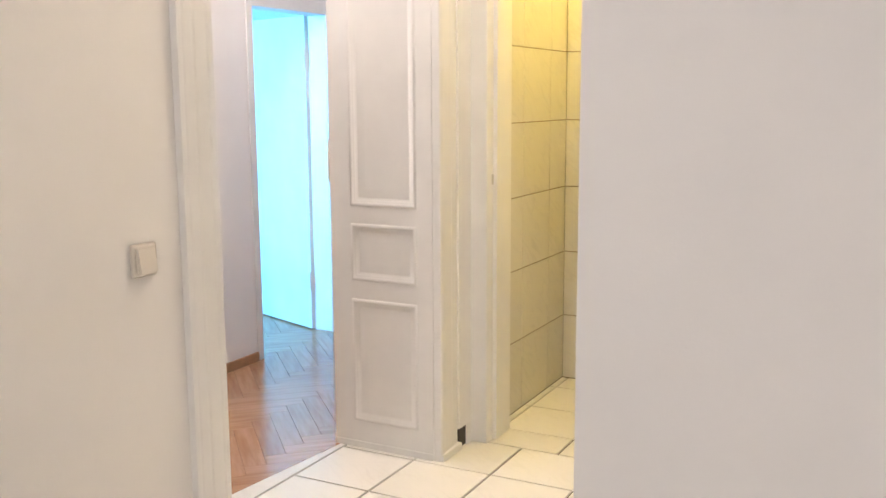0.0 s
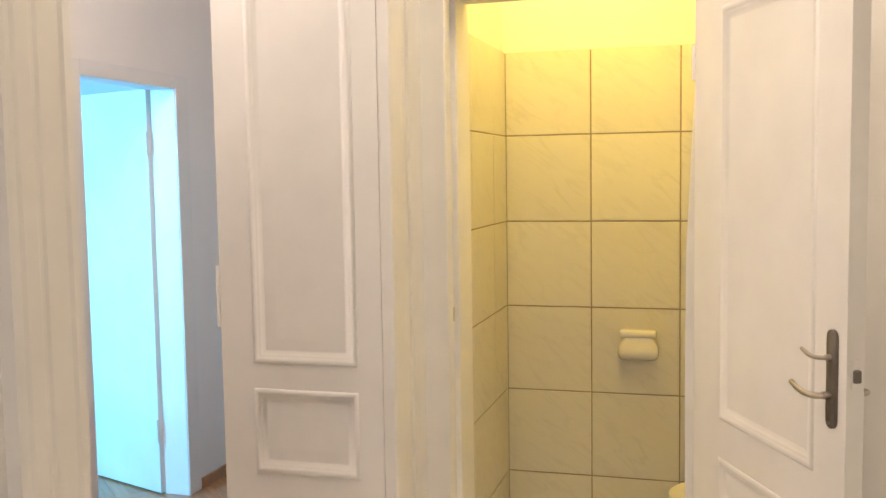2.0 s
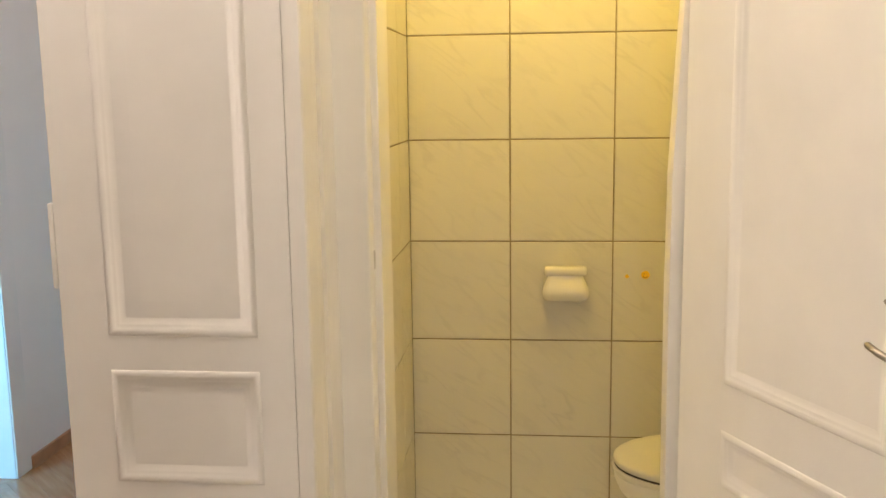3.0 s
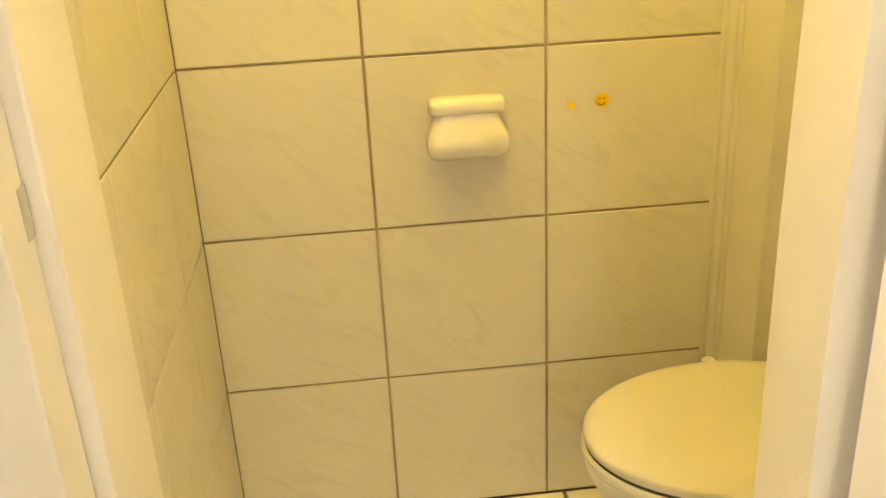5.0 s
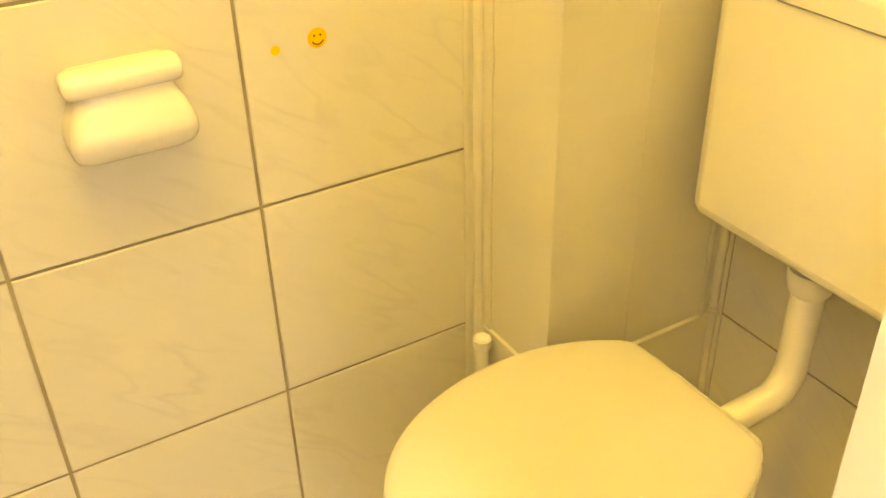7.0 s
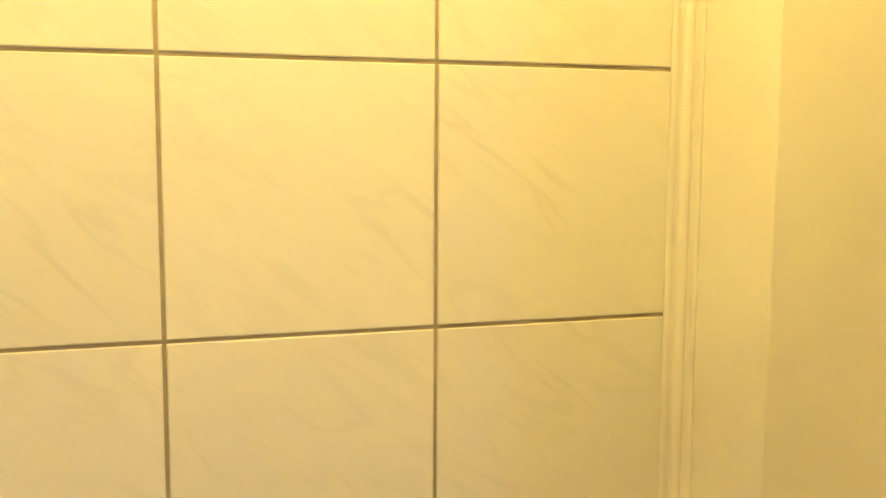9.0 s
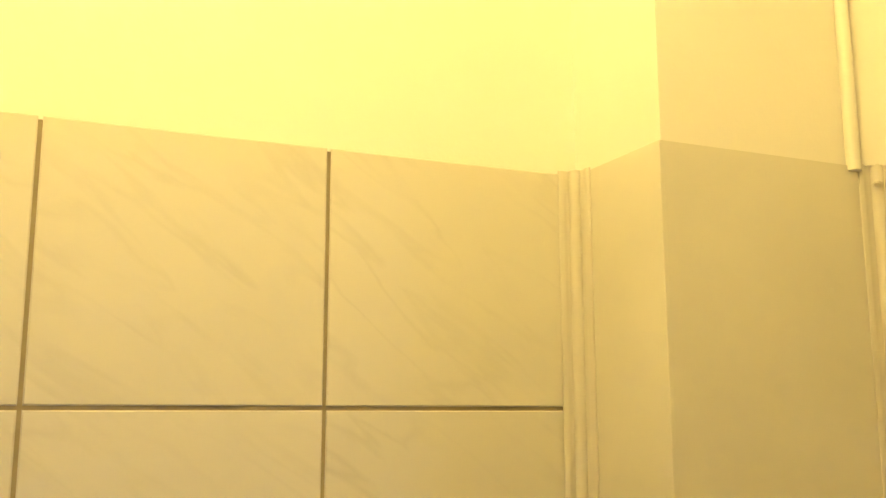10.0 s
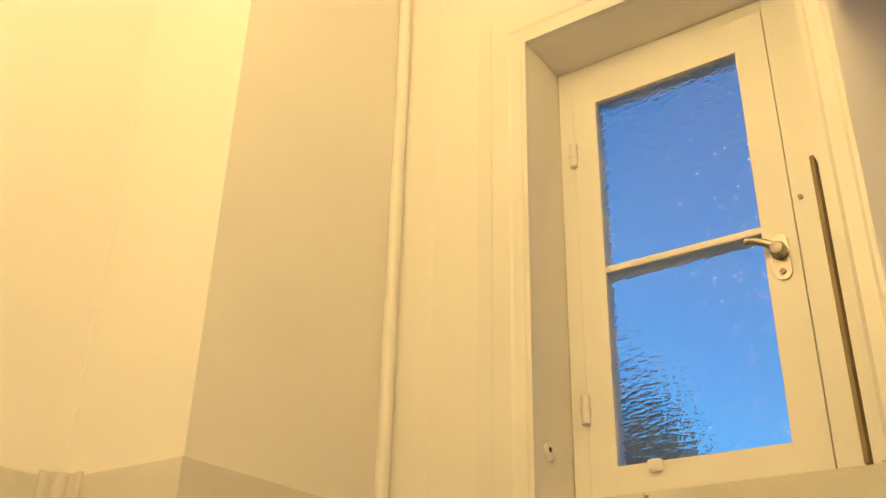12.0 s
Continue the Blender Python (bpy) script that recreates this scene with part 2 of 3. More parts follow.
def frame_strip(bm, x0, z0, x1, z1, y, profile, out=-1):
    """A mitred moulding round a rectangle in the x-z plane. profile: (inset, proud) pairs; proud towards out along y."""
    loops = []
    for inset, proud in profile:
        yy = y + out * proud
        loops.append([bm.verts.new(p) for p in ((x0 + inset, yy, z0 + inset), (x1 - inset, yy, z0 + inset), (x1 - inset, yy, z1 - inset), (x0 + inset, yy, z1 - inset))])
    for a, b in zip(loops, loops[1:]):
        for i in range(4):
            bm.faces.new((a[i], a[(i + 1) % 4], b[(i + 1) % 4], b[i]))


MOULD = ((0.0, 0.0), (0.002, 0.002), (0.007, 0.0035), (0.012, 0.003), (0.015, 0.0005), (0.021, -0.0005), (0.024, -0.003), (0.036, -0.006))


def panelled_face(parent, panels, y, out=-1, raised=True):
    """Moulded frames and fields of a panelled surface at depth y; width along x, z up."""
    for x0, z0, x1, z1 in panels:
        bm = bmesh.new()
        frame_strip(bm, x0, z0, x1, z1, y, MOULD, out)
        part("panel_moulding", bm, PAINT, parent)
        bm = bmesh.new()
        i, f, d = 0.036, 0.034, -0.003 if raised else -0.006
        if raised:
            frame_strip(bm, x0 + i, z0 + i, x1 - i, z1 - i, y, ((0, -0.006), (f, d)), out)
        j = i + (f if raised else 0)
        q = [bm.verts.new((x, y + out * d, z)) for x, z in ((x0 + j, z0 + j), (x1 - j, z0 + j), (x1 - j, z1 - j), (x0 + j, z1 - j))]
        bm.faces.new(q)
        bmesh.ops.remove_doubles(bm, verts=bm.verts[:], dist=0.0002)
        part("panel", mark_flat(bm), PAINT, parent)


def stile_frame(bm, width, height, y0, y1, panels):
    """The stiles and rails between the panels, full thickness."""
    xs0, xs1 = panels[0][0], panels[0][2]
    cuboid(bm, 0, y0, 0, xs0, y1, height)
    cuboid(bm, xs1, y0, 0, width, y1, height)
    z = 0
    for _, z0, _, z1 in sorted(panels, key=lambda p: p[1]):
        cuboid(bm, xs0, y0, z, xs1, y1, z0)
        z = z1
    cuboid(bm, xs0, y0, z, xs1, y1, height)


def casing_bm(length, width, proud=0.03):
    """A moulded casing board: width along x, proud along -y, length along z."""
    prof = [(0, 0), (0, proud * 0.62), (0.006, proud * 0.68), (0.014, proud * 0.70), (0.020, proud * 0.78), (width * 0.35, proud * 0.82),
            (width * 0.38, proud * 0.79), (width * 0.42, proud * 0.80), (width * 0.46, proud * 0.88), (width * 0.78, proud * 0.91),
            (width * 0.83, proud), (width * 0.96, proud), (width, proud * 0.9), (width, 0)]
    bm = bmesh.new()
    loft(bm, [[(x, -y, z) for x, y in prof] for z in (0, length)])
    return bm


# ---------------------------------------------------------------- structure
H = 3.40          # ceiling
LX = -1.78        # hall side of the thick wall
PX = -2.25        # its far side
BACK = 4.60       # face of the tiled back wall
WL, WR = -1.732, -0.350   # tiled side walls of the toilet
FRONT0, FRONT1 = 3.555, 3.712  # partition with the toilet door
OX0, OX1, OZ = -1.690, -0.94, 2.06   # rough opening of the toilet door


def wall(name, boxes, label, mat=PLASTER):
    bm = bmesh.new()
    for b in boxes:
        cuboid(bm, *b)
    return structure(name, bm, mat, label, "wall")


# thick wall between hall and parquet room, with its deep doorway
DY0, DY1, DH = 2.005, 3.285, 2.90
wall("wall_west", [(PX, -1.7, 0, LX, DY0, H), (PX, DY1, 0, LX, 4.75, H), (PX, DY0, DH, LX, DY1, H)], "thick white plastered wall with a deep doorway")
# partition with the toilet door
wall("wall_toilet_front", [(LX, FRONT0, 0, OX0, FRONT1, H), (OX1, FRONT0, 0, 0.9, FRONT1, H), (OX0, FRONT0, OZ, OX1, FRONT1, H)], "white plastered partition round the toilet door")
wall("wall_toilet_back", [(LX, BACK + 0.012, 0, -0.1, BACK + 0.15, H)], "white plastered back wall above the tiles")
wall("wall_toilet_left", [(LX, FRONT1, 0, WL - 0.012, BACK + 0.012, H)], "white plastered side wall above the tiles")
# right wall of the toilet with the window opening
WY0, WY1, WZ0, WZ1 = 3.835, 4.215, 1.985, 2.665
RX = WR + 0.012
wall("wall_toilet_right", [(RX, FRONT1, 0, RX + 0.19, BACK + 0.012, WZ0), (RX, FRONT1, WZ1, RX + 0.19, BACK + 0.012, H),
     (RX, FRONT1, WZ0, RX + 0.19, WY0, WZ1), (RX, WY1, WZ0, RX + 0.19, BACK + 0.012, WZ1)], "white plastered outer wall with a small deep window opening")
# end of the wall that the way in passes
wall("wall_entry", [(-0.537, 1.41, 0, 1.6, 1.54, H)], "plain white wall end beside the way in")
wall("wall_hall_east", [(0.9, 1.54, 0, 1.02, FRONT1, H)], "plain white hall wall")
wall("wall_entry_east", [(1.6, -1.7, 0, 1.72, 1.54, H)], "plain white entry wall")
wall("wall_entry_south", [(PX, -1.82, 0, 1.72, -1.7, H)], "plain white entry wall")
# parquet room and the room beyond
QX, QT = -3.36, -3.48
BY0, BY1, BZ = 4.185, 4.905, 1.955
wall("wall_parquet_west", [(QT, 0.3, 0, QX, BY0, H), (QT, BY1, 0, QX, 5.7, H), (QT, BY0, BZ, QX, BY1, H)], "white wall with an open doorway to a daylit room")
wall("wall_parquet_north", [(QT, 5.7, 0, -1.6, 5.82, H), (PX, 4.75, 0, PX + 0.12, 5.7, H)], "plain white wall")
wall("wall_parquet_south", [(QT, 0.18, 0, PX, 0.3, H)], "plain white wall")
wall("wall_far_window", [(-6.6, 2.3, 0, -5.8, 2.42, H), (-4.2, 2.3, 0, QT, 2.42, H), (-5.8, 2.3, 0, -4.2, 2.42, 0.55), (-5.8, 2.3, 2.45, -4.2, 2.42, H)], "white wall with a window opening")
wall("wall_far_west", [(-6.72, 2.3, 0, -6.6, 6.62, H)], "plain white wall")
wall("wall_far_north", [(-6.6, 6.5, 0, QT, 6.62, H)], "plain white wall")
wall("wall_far_east", [(QT, 5.82, 0, QT + 0.12, 6.62, H)], "plain white wall")
bm = bmesh.new()
cuboid(bm, -6.72, -1.82, H, 1.72, FRONT1, H + 0.15)
cuboid(bm, -6.72, FRONT1, H, RX + 0.19, 6.62, H + 0.15)
structure("ceiling", bm, PLASTER, "plain white ceiling", "ceiling")
bm = bmesh.new()
cuboid(bm, -2.22, -1.82, -0.1, 1.72, 4.75, -0.008)
floor = structure("floor", bm, GROUT_FLOOR, "cream tiled floor with grey joints", "floor")
bm = bmesh.new()
cuboid(bm, -6.72, 0.18, -0.1, -2.221, 6.62, -0.013)
floor_parquet = structure("floor_parquet", bm, SUBFLOOR, "glossy brown herringbone parquet", "floor")
# slanting edge between the tiles and the parquet
EDGE_A, EDGE_B = Vector((-2.362, DY0, 0)), Vector((-2.226, DY1, 0))
bm = bmesh.new()
loft(bm, [[(EDGE_A.x, DY0, z), (-2.203, DY0, z), (-2.203, DY1 - 0.021, z), (EDGE_B.x, DY1 - 0.021, z)] for z in (-0.05, 0.0005)])
structure("trim_threshold", bm, FLOOR_TILE, "cream tile strip at the edge of the parquet", "threshold")


# ---------------------------------------------------------------- deep doorway: panelled reveal and casings
def reveal():
    w = -1.781 - (-2.25)
    h = DH
    panels = [(0.095, 0.115, 0.40, 0.635), (0.095, 0.71, 0.40, 0.945), (0.095, 1.015, 0.40, 2.70)]
    ob = thing("door_reveal", "white panelled wooden reveal lining the deep doorway", "door lining", pose(-2.25, 3.265, 0), kind="structure")
    bm = bmesh.new()
    stile_frame(bm, w, h, 0, 0.02, panels)
    part("frame", bm, PAINT, ob)
    panelled_face(ob, panels, 0.0)
    bm = box_mesh(0.0, -0.004, 0.0, w, 0.0, 0.028, 0.0015)
    part("base_strip", bm, PAINT, ob)
    # keep of the room door, seen edge-on
    bm = box_mesh(-0.012, -0.002, 1.11, -0.001, 0.014, 1.28, 0.004)
    part("lock_case", bm, PAINT, ob, "white painted lock case on the edge")
    bm = bmesh.new()
    cuboid(bm, 0, -1.28, h - 0.02, w, -0.004, h)
    part("head_lining", bm, PAINT, ob)
    bm = bmesh.new()
    cuboid(bm, 0, -1.278, 0, w, -1.26, h - 0.02)
    part("near_lining", bm, PAINT, ob)
    return ob


reveal()


def casing(name, m, length, width, proud, label):
    ob = mesh_object(name, casing_bm(length, width, proud), PAINT, False)
    ob.matrix_world = m
    return tagged(ob, label, "door casing", kind="structure")


# hall face looks to +x: the board's width runs along y
casing("trim_casing_near", pose(LX, 1.888, 0, 0, 0, 90), DH + 0.1, 0.12, 0.035, "white moulded wooden door casing")
casing("trim_casing_far", pose(LX, 3.432, 0, 0, 0, 90) @ Matrix.Scale(-1, 4, (1, 0, 0)), DH + 0.1, 0.165, 0.035, "white moulded wooden door casing")
bm = box_mesh(LX - 0.002, 3.268, 0, -1.738, 3.437, 0.03, 0.003)
structure("baseboard_plinth", bm, PAINT, "low white plinth at the foot of the casing", "baseboard")
bm = box_mesh(LX, 3.494, 0, -1.749, FRONT0 - 0.02, 0.018, 0.002)
structure("trim_wall_foot", bm, PAINT, "white painted wall foot with a gap in it", "baseboard")
bm = box_mesh(LX, 3.426, 0.088, -1.7462, FRONT0 - 0.010, 2.55, 0.0005)
cuboid(bm, LX, 3.492, 0.0, -1.7462, FRONT0 - 0.010, 0.0875)
structure("trim_side_board", bm, PAINT, "white painted board between casing and door frame", "door casing")
# The hole is a nearly flush dark block, coloured as its shade.
bm = box_mesh(LX, 3.4375, 0.006, -1.7490, 3.4905, 0.0865, 0.001)
tagged(mesh_object("cable_hole", bm, GAP_SHADE), "small hole at the foot of the wall, its shade a dark block", "hole", kind="structure")


# ---------------------------------------------------------------- toilet door frame and leaf
def door_frame():
    ob = thing("door_frame", "white painted wooden door frame with a rebate", "door frame", pose(0, 0, 0), kind="structure")
    # left jamb
    bm = box_mesh(-1.751, FRONT0 - 0.018, 0, -1.674, 3.600, 2.085, 0.004)
    part("jamb_front", bm, PAINT, ob)
    bm = box_mesh(-1.745, 3.601, 0, -1.658, 3.748, 2.085, 0.004)
    part("jamb", bm, PAINT, ob)
    # hinge-side jamb, slightly bowed with age
    bm = bmesh.new()
    loft(bm, [[(-1.004 - d, 3.601, z), (-1.000 - d, 3.713 + 0.6 * d, z), (-0.93, 3.713 + 0.6 * d, z), (-0.93, 3.601, z)] for z, d in ((0, 0.011), (1.0, 0.015), (1.3, 0.013), (1.6, 0.0), (1.75, -0.008), (2.085, -0.008))])
    bmesh.ops.recalc_face_normals(bm, faces=bm.faces[:])
    part("jamb", bm, PAINT, ob)
    bm = box_mesh(-0.945, FRONT0 - 0.018, 0, -0.90, 3.600, 2.085, 0.004)
    part("jamb_front", bm, PAINT, ob)
    bm = box_mesh(-1.674, FRONT0 - 0.018, 2.030, -0.945, 3.600, 2.085, 0.004)
    part("head_front", bm, PAINT, ob)
    bm = box_mesh(-1.657, 3.601, 2.020, -0.997, 3.7085, 2.085, 0.004)
    part("head", bm, PAINT, ob)
    bm = box_mesh(-1.6745, 3.582, 1.092, -1.6725, 3.598, 1.134, 0.0005)
    part("strike_plate", bm, STEEL_PALE, ob, "small pale nickel strike plate")
    return ob


door_frame()


def lever(parent, x, z, y, size, side):
    """A bent lever handle: neck out from the plate, grip running to -x and curling up."""
    s = side
    neck = [(x, y, z), (x, y + s * 0.022 * size, z)]
    bm = bmesh.new()
    tube(bm, neck, 0.0085 * size + 0.001)
    part("rose", bm, STEEL, parent)
    out = y + s * 0.044 * size
    grip = [(x, y + s * 0.018 * size, z), (x, y + s * 0.034 * size, z), (x - 0.005 * size, y + s * 0.041 * size, z), (x - 0.02 * size, out, z - 0.001),
            (x - 0.055 * size, out, z - 0.001), (x - 0.078 * size, out, z + 0.003 * size), (x - 0.108 * size, out, z + 0.013 * size), (x - 0.113 * size, out, z + 0.0145 * size)]
    bm = bmesh.new()
    tube(bm, grip, [0.0065 * size, 0.0075 * size, 0.0078 * size, 0.0075 * size, 0.0075 * size, 0.0078 * size, 0.0072 * size, 0.003])
    return part("lever", bm, STEEL, parent, "brushed nickel lever")


def toilet_door():
    w, h, th = 0.715, 2.01, 0.038
    # local x from the hinge to the free edge, y through the leaf (the seen face at y = 0, looking to -y)
    a = math.degrees(math.atan2(-0.905, 0.425))
    ob = thing("door_1", "white panelled wooden door standing open, nickel lever handles", "door", pose(-0.995, 3.570, 0.012, 0, 0, a), kind="structure")
    panels = [(0.155, 0.13, 0.60, 0.615), (0.155, 0.665 - 0.012, 0.60, 0.775), (0.155, 0.875, 0.60, 1.915)]
    bm = bmesh.new()
    stile_frame(bm, w, h, 0, th, panels)
    leaf = part("leaf", bm, PAINT, ob)
    panelled_face(ob, panels, 0.0, raised=False)
    panelled_face(ob, panels, th, out=1, raised=False)
    for s, y in ((-1, 0.0), (1, th)):
        bm = bmesh.new()
        n = 10
        ring = [(0.67 + 0.0165 * math.cos(t), z0 + 0.0165 * math.sin(t)) for z0, t0 in ((1.172, 0), (1.003, math.pi)) for t in (t0 + math.pi * i / n for i in range(n + 1))]
        loft(bm, [[(x, y, z) for x, z in ring], [(x, y + s * 0.0065, z) for x, z in ring], [(0.67 + (x - 0.67) * 0.88, y + s * 0.008, 1.0875 + (z - 1.0875) * 0.985) for x, z in ring]])
        plate = part("handle_plate", bm, STEEL_DARK, ob, "dull nickel long plate")
        lever(plate, 0.67, 1.055, y + s * 0.006, 0.82, s)
        if s < 0:
            lever(plate, 0.67, 1.132, y + s * 0.006, 0.60, s)
        bm = bmesh.new()
        tube(bm, [(0.67, y + s * 0.007, 0.998), (0.67, y + s * 0.010, 0.998)], 0.004, 10)
        part("screw", bm, STEEL, plate)
    bm = box_mesh(w, 0.010, 1.075, w + 0.003, 0.030, 1.135, 0.001)
    part("lock_face", bm, PAINT, ob)
    bm = box_mesh(w + 0.001, 0.011, 1.088, w + 0.011, 0.027, 1.115, 0.004)
    part("latch", bm, STEEL_DARK, ob, "dark worn latch bolt")
    for z in (0.25, 1.75):
        bm = bmesh.new()
        tube(bm, [(-0.006, 0.0, z), (-0.006, 0.0, z + 0.09)], 0.007, 12)
        part("hinge", bm, PAINT, ob)
    return ob


toilet_door()


# ---------------------------------------------------------------- toilet room: cladding, trims, pipes
def pipe_casing():
    ob = thing("pipe_casing", "white boxed-in pipe shaft in the corner, smooth clad below", "pipe shaft", pose(0, 0, 0), kind="structure")
    bm = bmesh.new()
    cuboid(bm, -0.702, 4.414, 0, RX, BACK + 0.012, H)
    part("shaft", bm, PLASTER, ob)
    bm = box_mesh(-0.7075, 4.409, 0.332, WR - 0.001, 4.4135, 1.987, 0.0003)
    part("cladding_board", bm, PANEL, ob)
    bm = box_mesh(-0.5492, 4.4082, 0.332, -0.5472, 4.4092, 1.10, 0.0003)
    part("seam", bm, PANEL, ob)
    bm = box_mesh(-0.7085, 4.4085, 0.332, -0.7025, BACK - 0.002, 1.987, 0.001)
    part("cladding_board", bm, PANEL, ob)
    bm = box_mesh(-0.712, 4.402, 0.0, WR - 0.001, 4.4135, 0.330, 0.002)
    part("base_board", bm, PANEL, ob)
    bm = box_mesh(-0.714, 4.4145, 0.0, -0.7025, BACK - 0.002, 0.330, 0.002)
    part("base_board", bm, PANEL, ob)
    return ob


pipe_casing()


def corner_trim(x, y, z0, z1, wx, wy, name):
    """Vertical moulded strip in an inner corner: a lip on each wall and a round bead between them."""
    bm = bmesh.new()
    prof = [(0, 0), (wx, 0), (wx, 0.0025), (wx - 0.004, 0.0040), (wx - 0.008, 0.0040), (wx - 0.011, 0.0025), (0.017, 0.0025)]
    prof += [(0.007 + 0.0085 * math.cos(t), 0.007 + 0.0085 * math.sin(t)) for t in (radians(-28 + 146 * i / 8) for i in range(9))]
    prof += [(0.0025, 0.017)]
    if wy > 0.024:
        prof += [(0.0025, wy - 0.011), (0.0040, wy - 0.008), (0.0040, wy - 0.004)]
    prof += [(0.0025, wy), (0, wy)]
    loft(bm, [[(x - a, y - b, z) for a, b in prof] for z in (z0, z1)])
    return tagged(mesh_object(name, bm, PANEL), "white moulded corner strip", "corner trim", kind="structure")


corner_trim(-0.7086, BACK, 0.0, 1.99, 0.030, 0.036, "trim_corner_back")
corner_trim(WR, 4.4095, 0.0, 1.99, 0.034, 0.023, "trim_corner_right")
# dabs of filler at the ends of the strips
for dx, dy, dz, r in ((WR - 0.014, 4.396, 1.962, 0.006), (WR - 0.012, 4.398, 0.338, 0.011), (-0.548, 4.405, 0.334, 0.010)):
    bm = bmesh.new()
    bmesh.ops.create_icosphere(bm, subdivisions=2, radius=r)
    for v in bm.verts:
        v.co.z *= 0.6
        v.co *= 1 + 0.25 * math.sin(v.co.x * 700 + v.co.z * 900 + v.co.y * 500)
    bmesh.ops.translate(bm, verts=bm.verts[:], vec=(dx, dy, dz))
    tagged(mesh_object("trim_filler", bm, PANEL), "small dab of white filler on the strip", "filler", kind="structure")


def riser(name, x, y, z0, z1, r, label, nut=None):
    ob = thing(name, label, "pipe", pose(x, y, z0))
    bm = bmesh.new()
    tube(bm, [(0, 0, 0), (0, 0, z1 - z0)], r, 16)
    part("pipe", bm, PAINT, ob)
    if nut is not None:
        bm = bmesh.new()
        tube(bm, [(0, 0, nut - 0.012), (0, 0, nut - 0.008), (0, 0, nut + 0.008), (0, 0, nut + 0.012)], [r * 1.1, r * 1.5, r * 1.5, r * 1.1], 8)
        part("collar", bm, PAINT, ob)
    return ob


riser("water_pipe", -0.393, 4.407, 1.98, H, 0.0095, "white painted vertical pipe in the corner")
riser("pipe_stub", -0.735, 4.552, 0.0, 0.330, 0.011, "short painted pipe end beside the shaft", nut=0.322)


bm = bmesh.new()
loft(bm, [[(-0.386, 4.4142, z), (RX, 4.4142, z), (RX, 4.378, z)] for z in (1.9885, H)])
structure("trim_plaster_fillet", bm, PLASTER, "plaster fillet behind the corner pipe", "plaster fillet")


# ---------------------------------------------------------------- window
def window():
    ob = thing("window_1", "small white two-pane wooden window with rippled glass, closed", "window", pose(0, 0, 0), kind="structure")
    gx = -0.240
    x0, x1 = -0.250, -0.198
    sy0, sy1, sz0, sz1 = 3.899, 4.190, WZ0 + 0.014, WZ1 - 0.022
    py0, py1 = 3.941, 4.153
    # fixed frame in the opening, its face flush with the sash
    for b in ((WY0 + 0.001, WZ0 + 0.001, sy0 - 0.0006, WZ1 - 0.001), (sy1 + 0.0006, WZ0 + 0.001, WY1 - 0.001, WZ1 - 0.001),
              (sy0 - 0.001, sz1 + 0.0006, sy1 + 0.001, WZ1 - 0.001), (sy0 - 0.001, WZ0 + 0.001, sy1 + 0.001, sz0 - 0.0006)):
        part("window_frame", box_mesh(x0 + 0.002, b[0], b[1], x1 + 0.03, b[2], b[3], bevel=0.0012), PAINT, ob)
    # rebate behind the sash
    for b in ((sy0 - 0.001, WZ0 + 0.002, sy0 + 0.012, WZ1 - 0.002), (sy1 - 0.012, WZ0 + 0.002, sy1 + 0.001, WZ1 - 0.002),
              (sy0 + 0.0125, sz1 - 0.012, sy1 - 0.0125, sz1 + 0.001), (sy0 + 0.0125, sz0 - 0.001, sy1 - 0.0125, sz0 + 0.012)):
        part("rebate", box_mesh(x1 + 0.001, b[0], b[1], x1 + 0.029, b[2], b[3]), PAINT, ob)
    # sash
    def sash_member(name, y0, z0, y1, z1, cut):
        """A full lip in front of the glass and a body behind it, set back by the glazing rebate cut = (y0, z0, y1, z1)."""
        bm = box_mesh(x0, y0, z0, gx - 0.0005, y1, z1, 0.0012)
        cuboid(bm, gx - 0.0008, y0 + cut[0], z0 + cut[1], x1, y1 - cut[2], z1 - cut[3])
        return part(name, bm, PAINT, ob)
    sash_member("sash_stile", sy0, sz0, py0, sz1, (0, 0, 0.016, 0))
    sash_member("sash_stile", py1, sz0, sy1, sz1, (0.016, 0, 0, 0))
    sash_member("sash_rail", py0 - 0.001, 2.590, py1 + 0.001, sz1, (0, 0.016, 0, 0))
    sash_member("sash_rail", py0 - 0.001, sz0, py1 + 0.001, 2.045, (0, 0, 0, 0.012))
    part("glazing_bar", box_mesh(x0 + 0.001, py0 - 0.001, 2.309, gx - 0.0005, py1 + 0.001, 2.319, bevel=0.002), PAINT, ob)
    part("glazing_bar_back", box_mesh(gx + 0.0045, py0 - 0.015, 2.312, x1 - 0.012, py1 + 0.015, 2.316, bevel=0.001), PAINT, ob)
    for z0, z1 in ((2.045, 2.309), (2.319, 2.590)):
        bm = bmesh.new()
        cuboid(bm, gx, py0 - 0.004, z0 - 0.004, gx + 0.004, py1 + 0.004, z1 + 0.004)
        pane = part("pane", bm, GLASS, ob, "rippled obscured glass pane")
        pane.visible_shadow = False
    for z in (2.122, 2.507):
        bm = bmesh.new()
        tube(bm, [(x0 - 0.003, sy1 + 0.001, z - 0.019), (x0 - 0.003, sy1 + 0.001, z + 0.019)], 0.0058, 10)
        tube(bm, [(x0 - 0.003, sy1 + 0.001, z - 0.003), (x0 - 0.003, sy1 + 0.001, z + 0.002)], 0.0068, 10)
        part("hinge", bm, PAINT, ob)
    bm = bmesh.new()
    tube(bm, [(x0 + 0.003, 3.888, 2.345), (x0 - 0.0005, 3.888, 2.345)], 0.0032, 10)
    part("screw", bm, STEEL_DARK, ob)
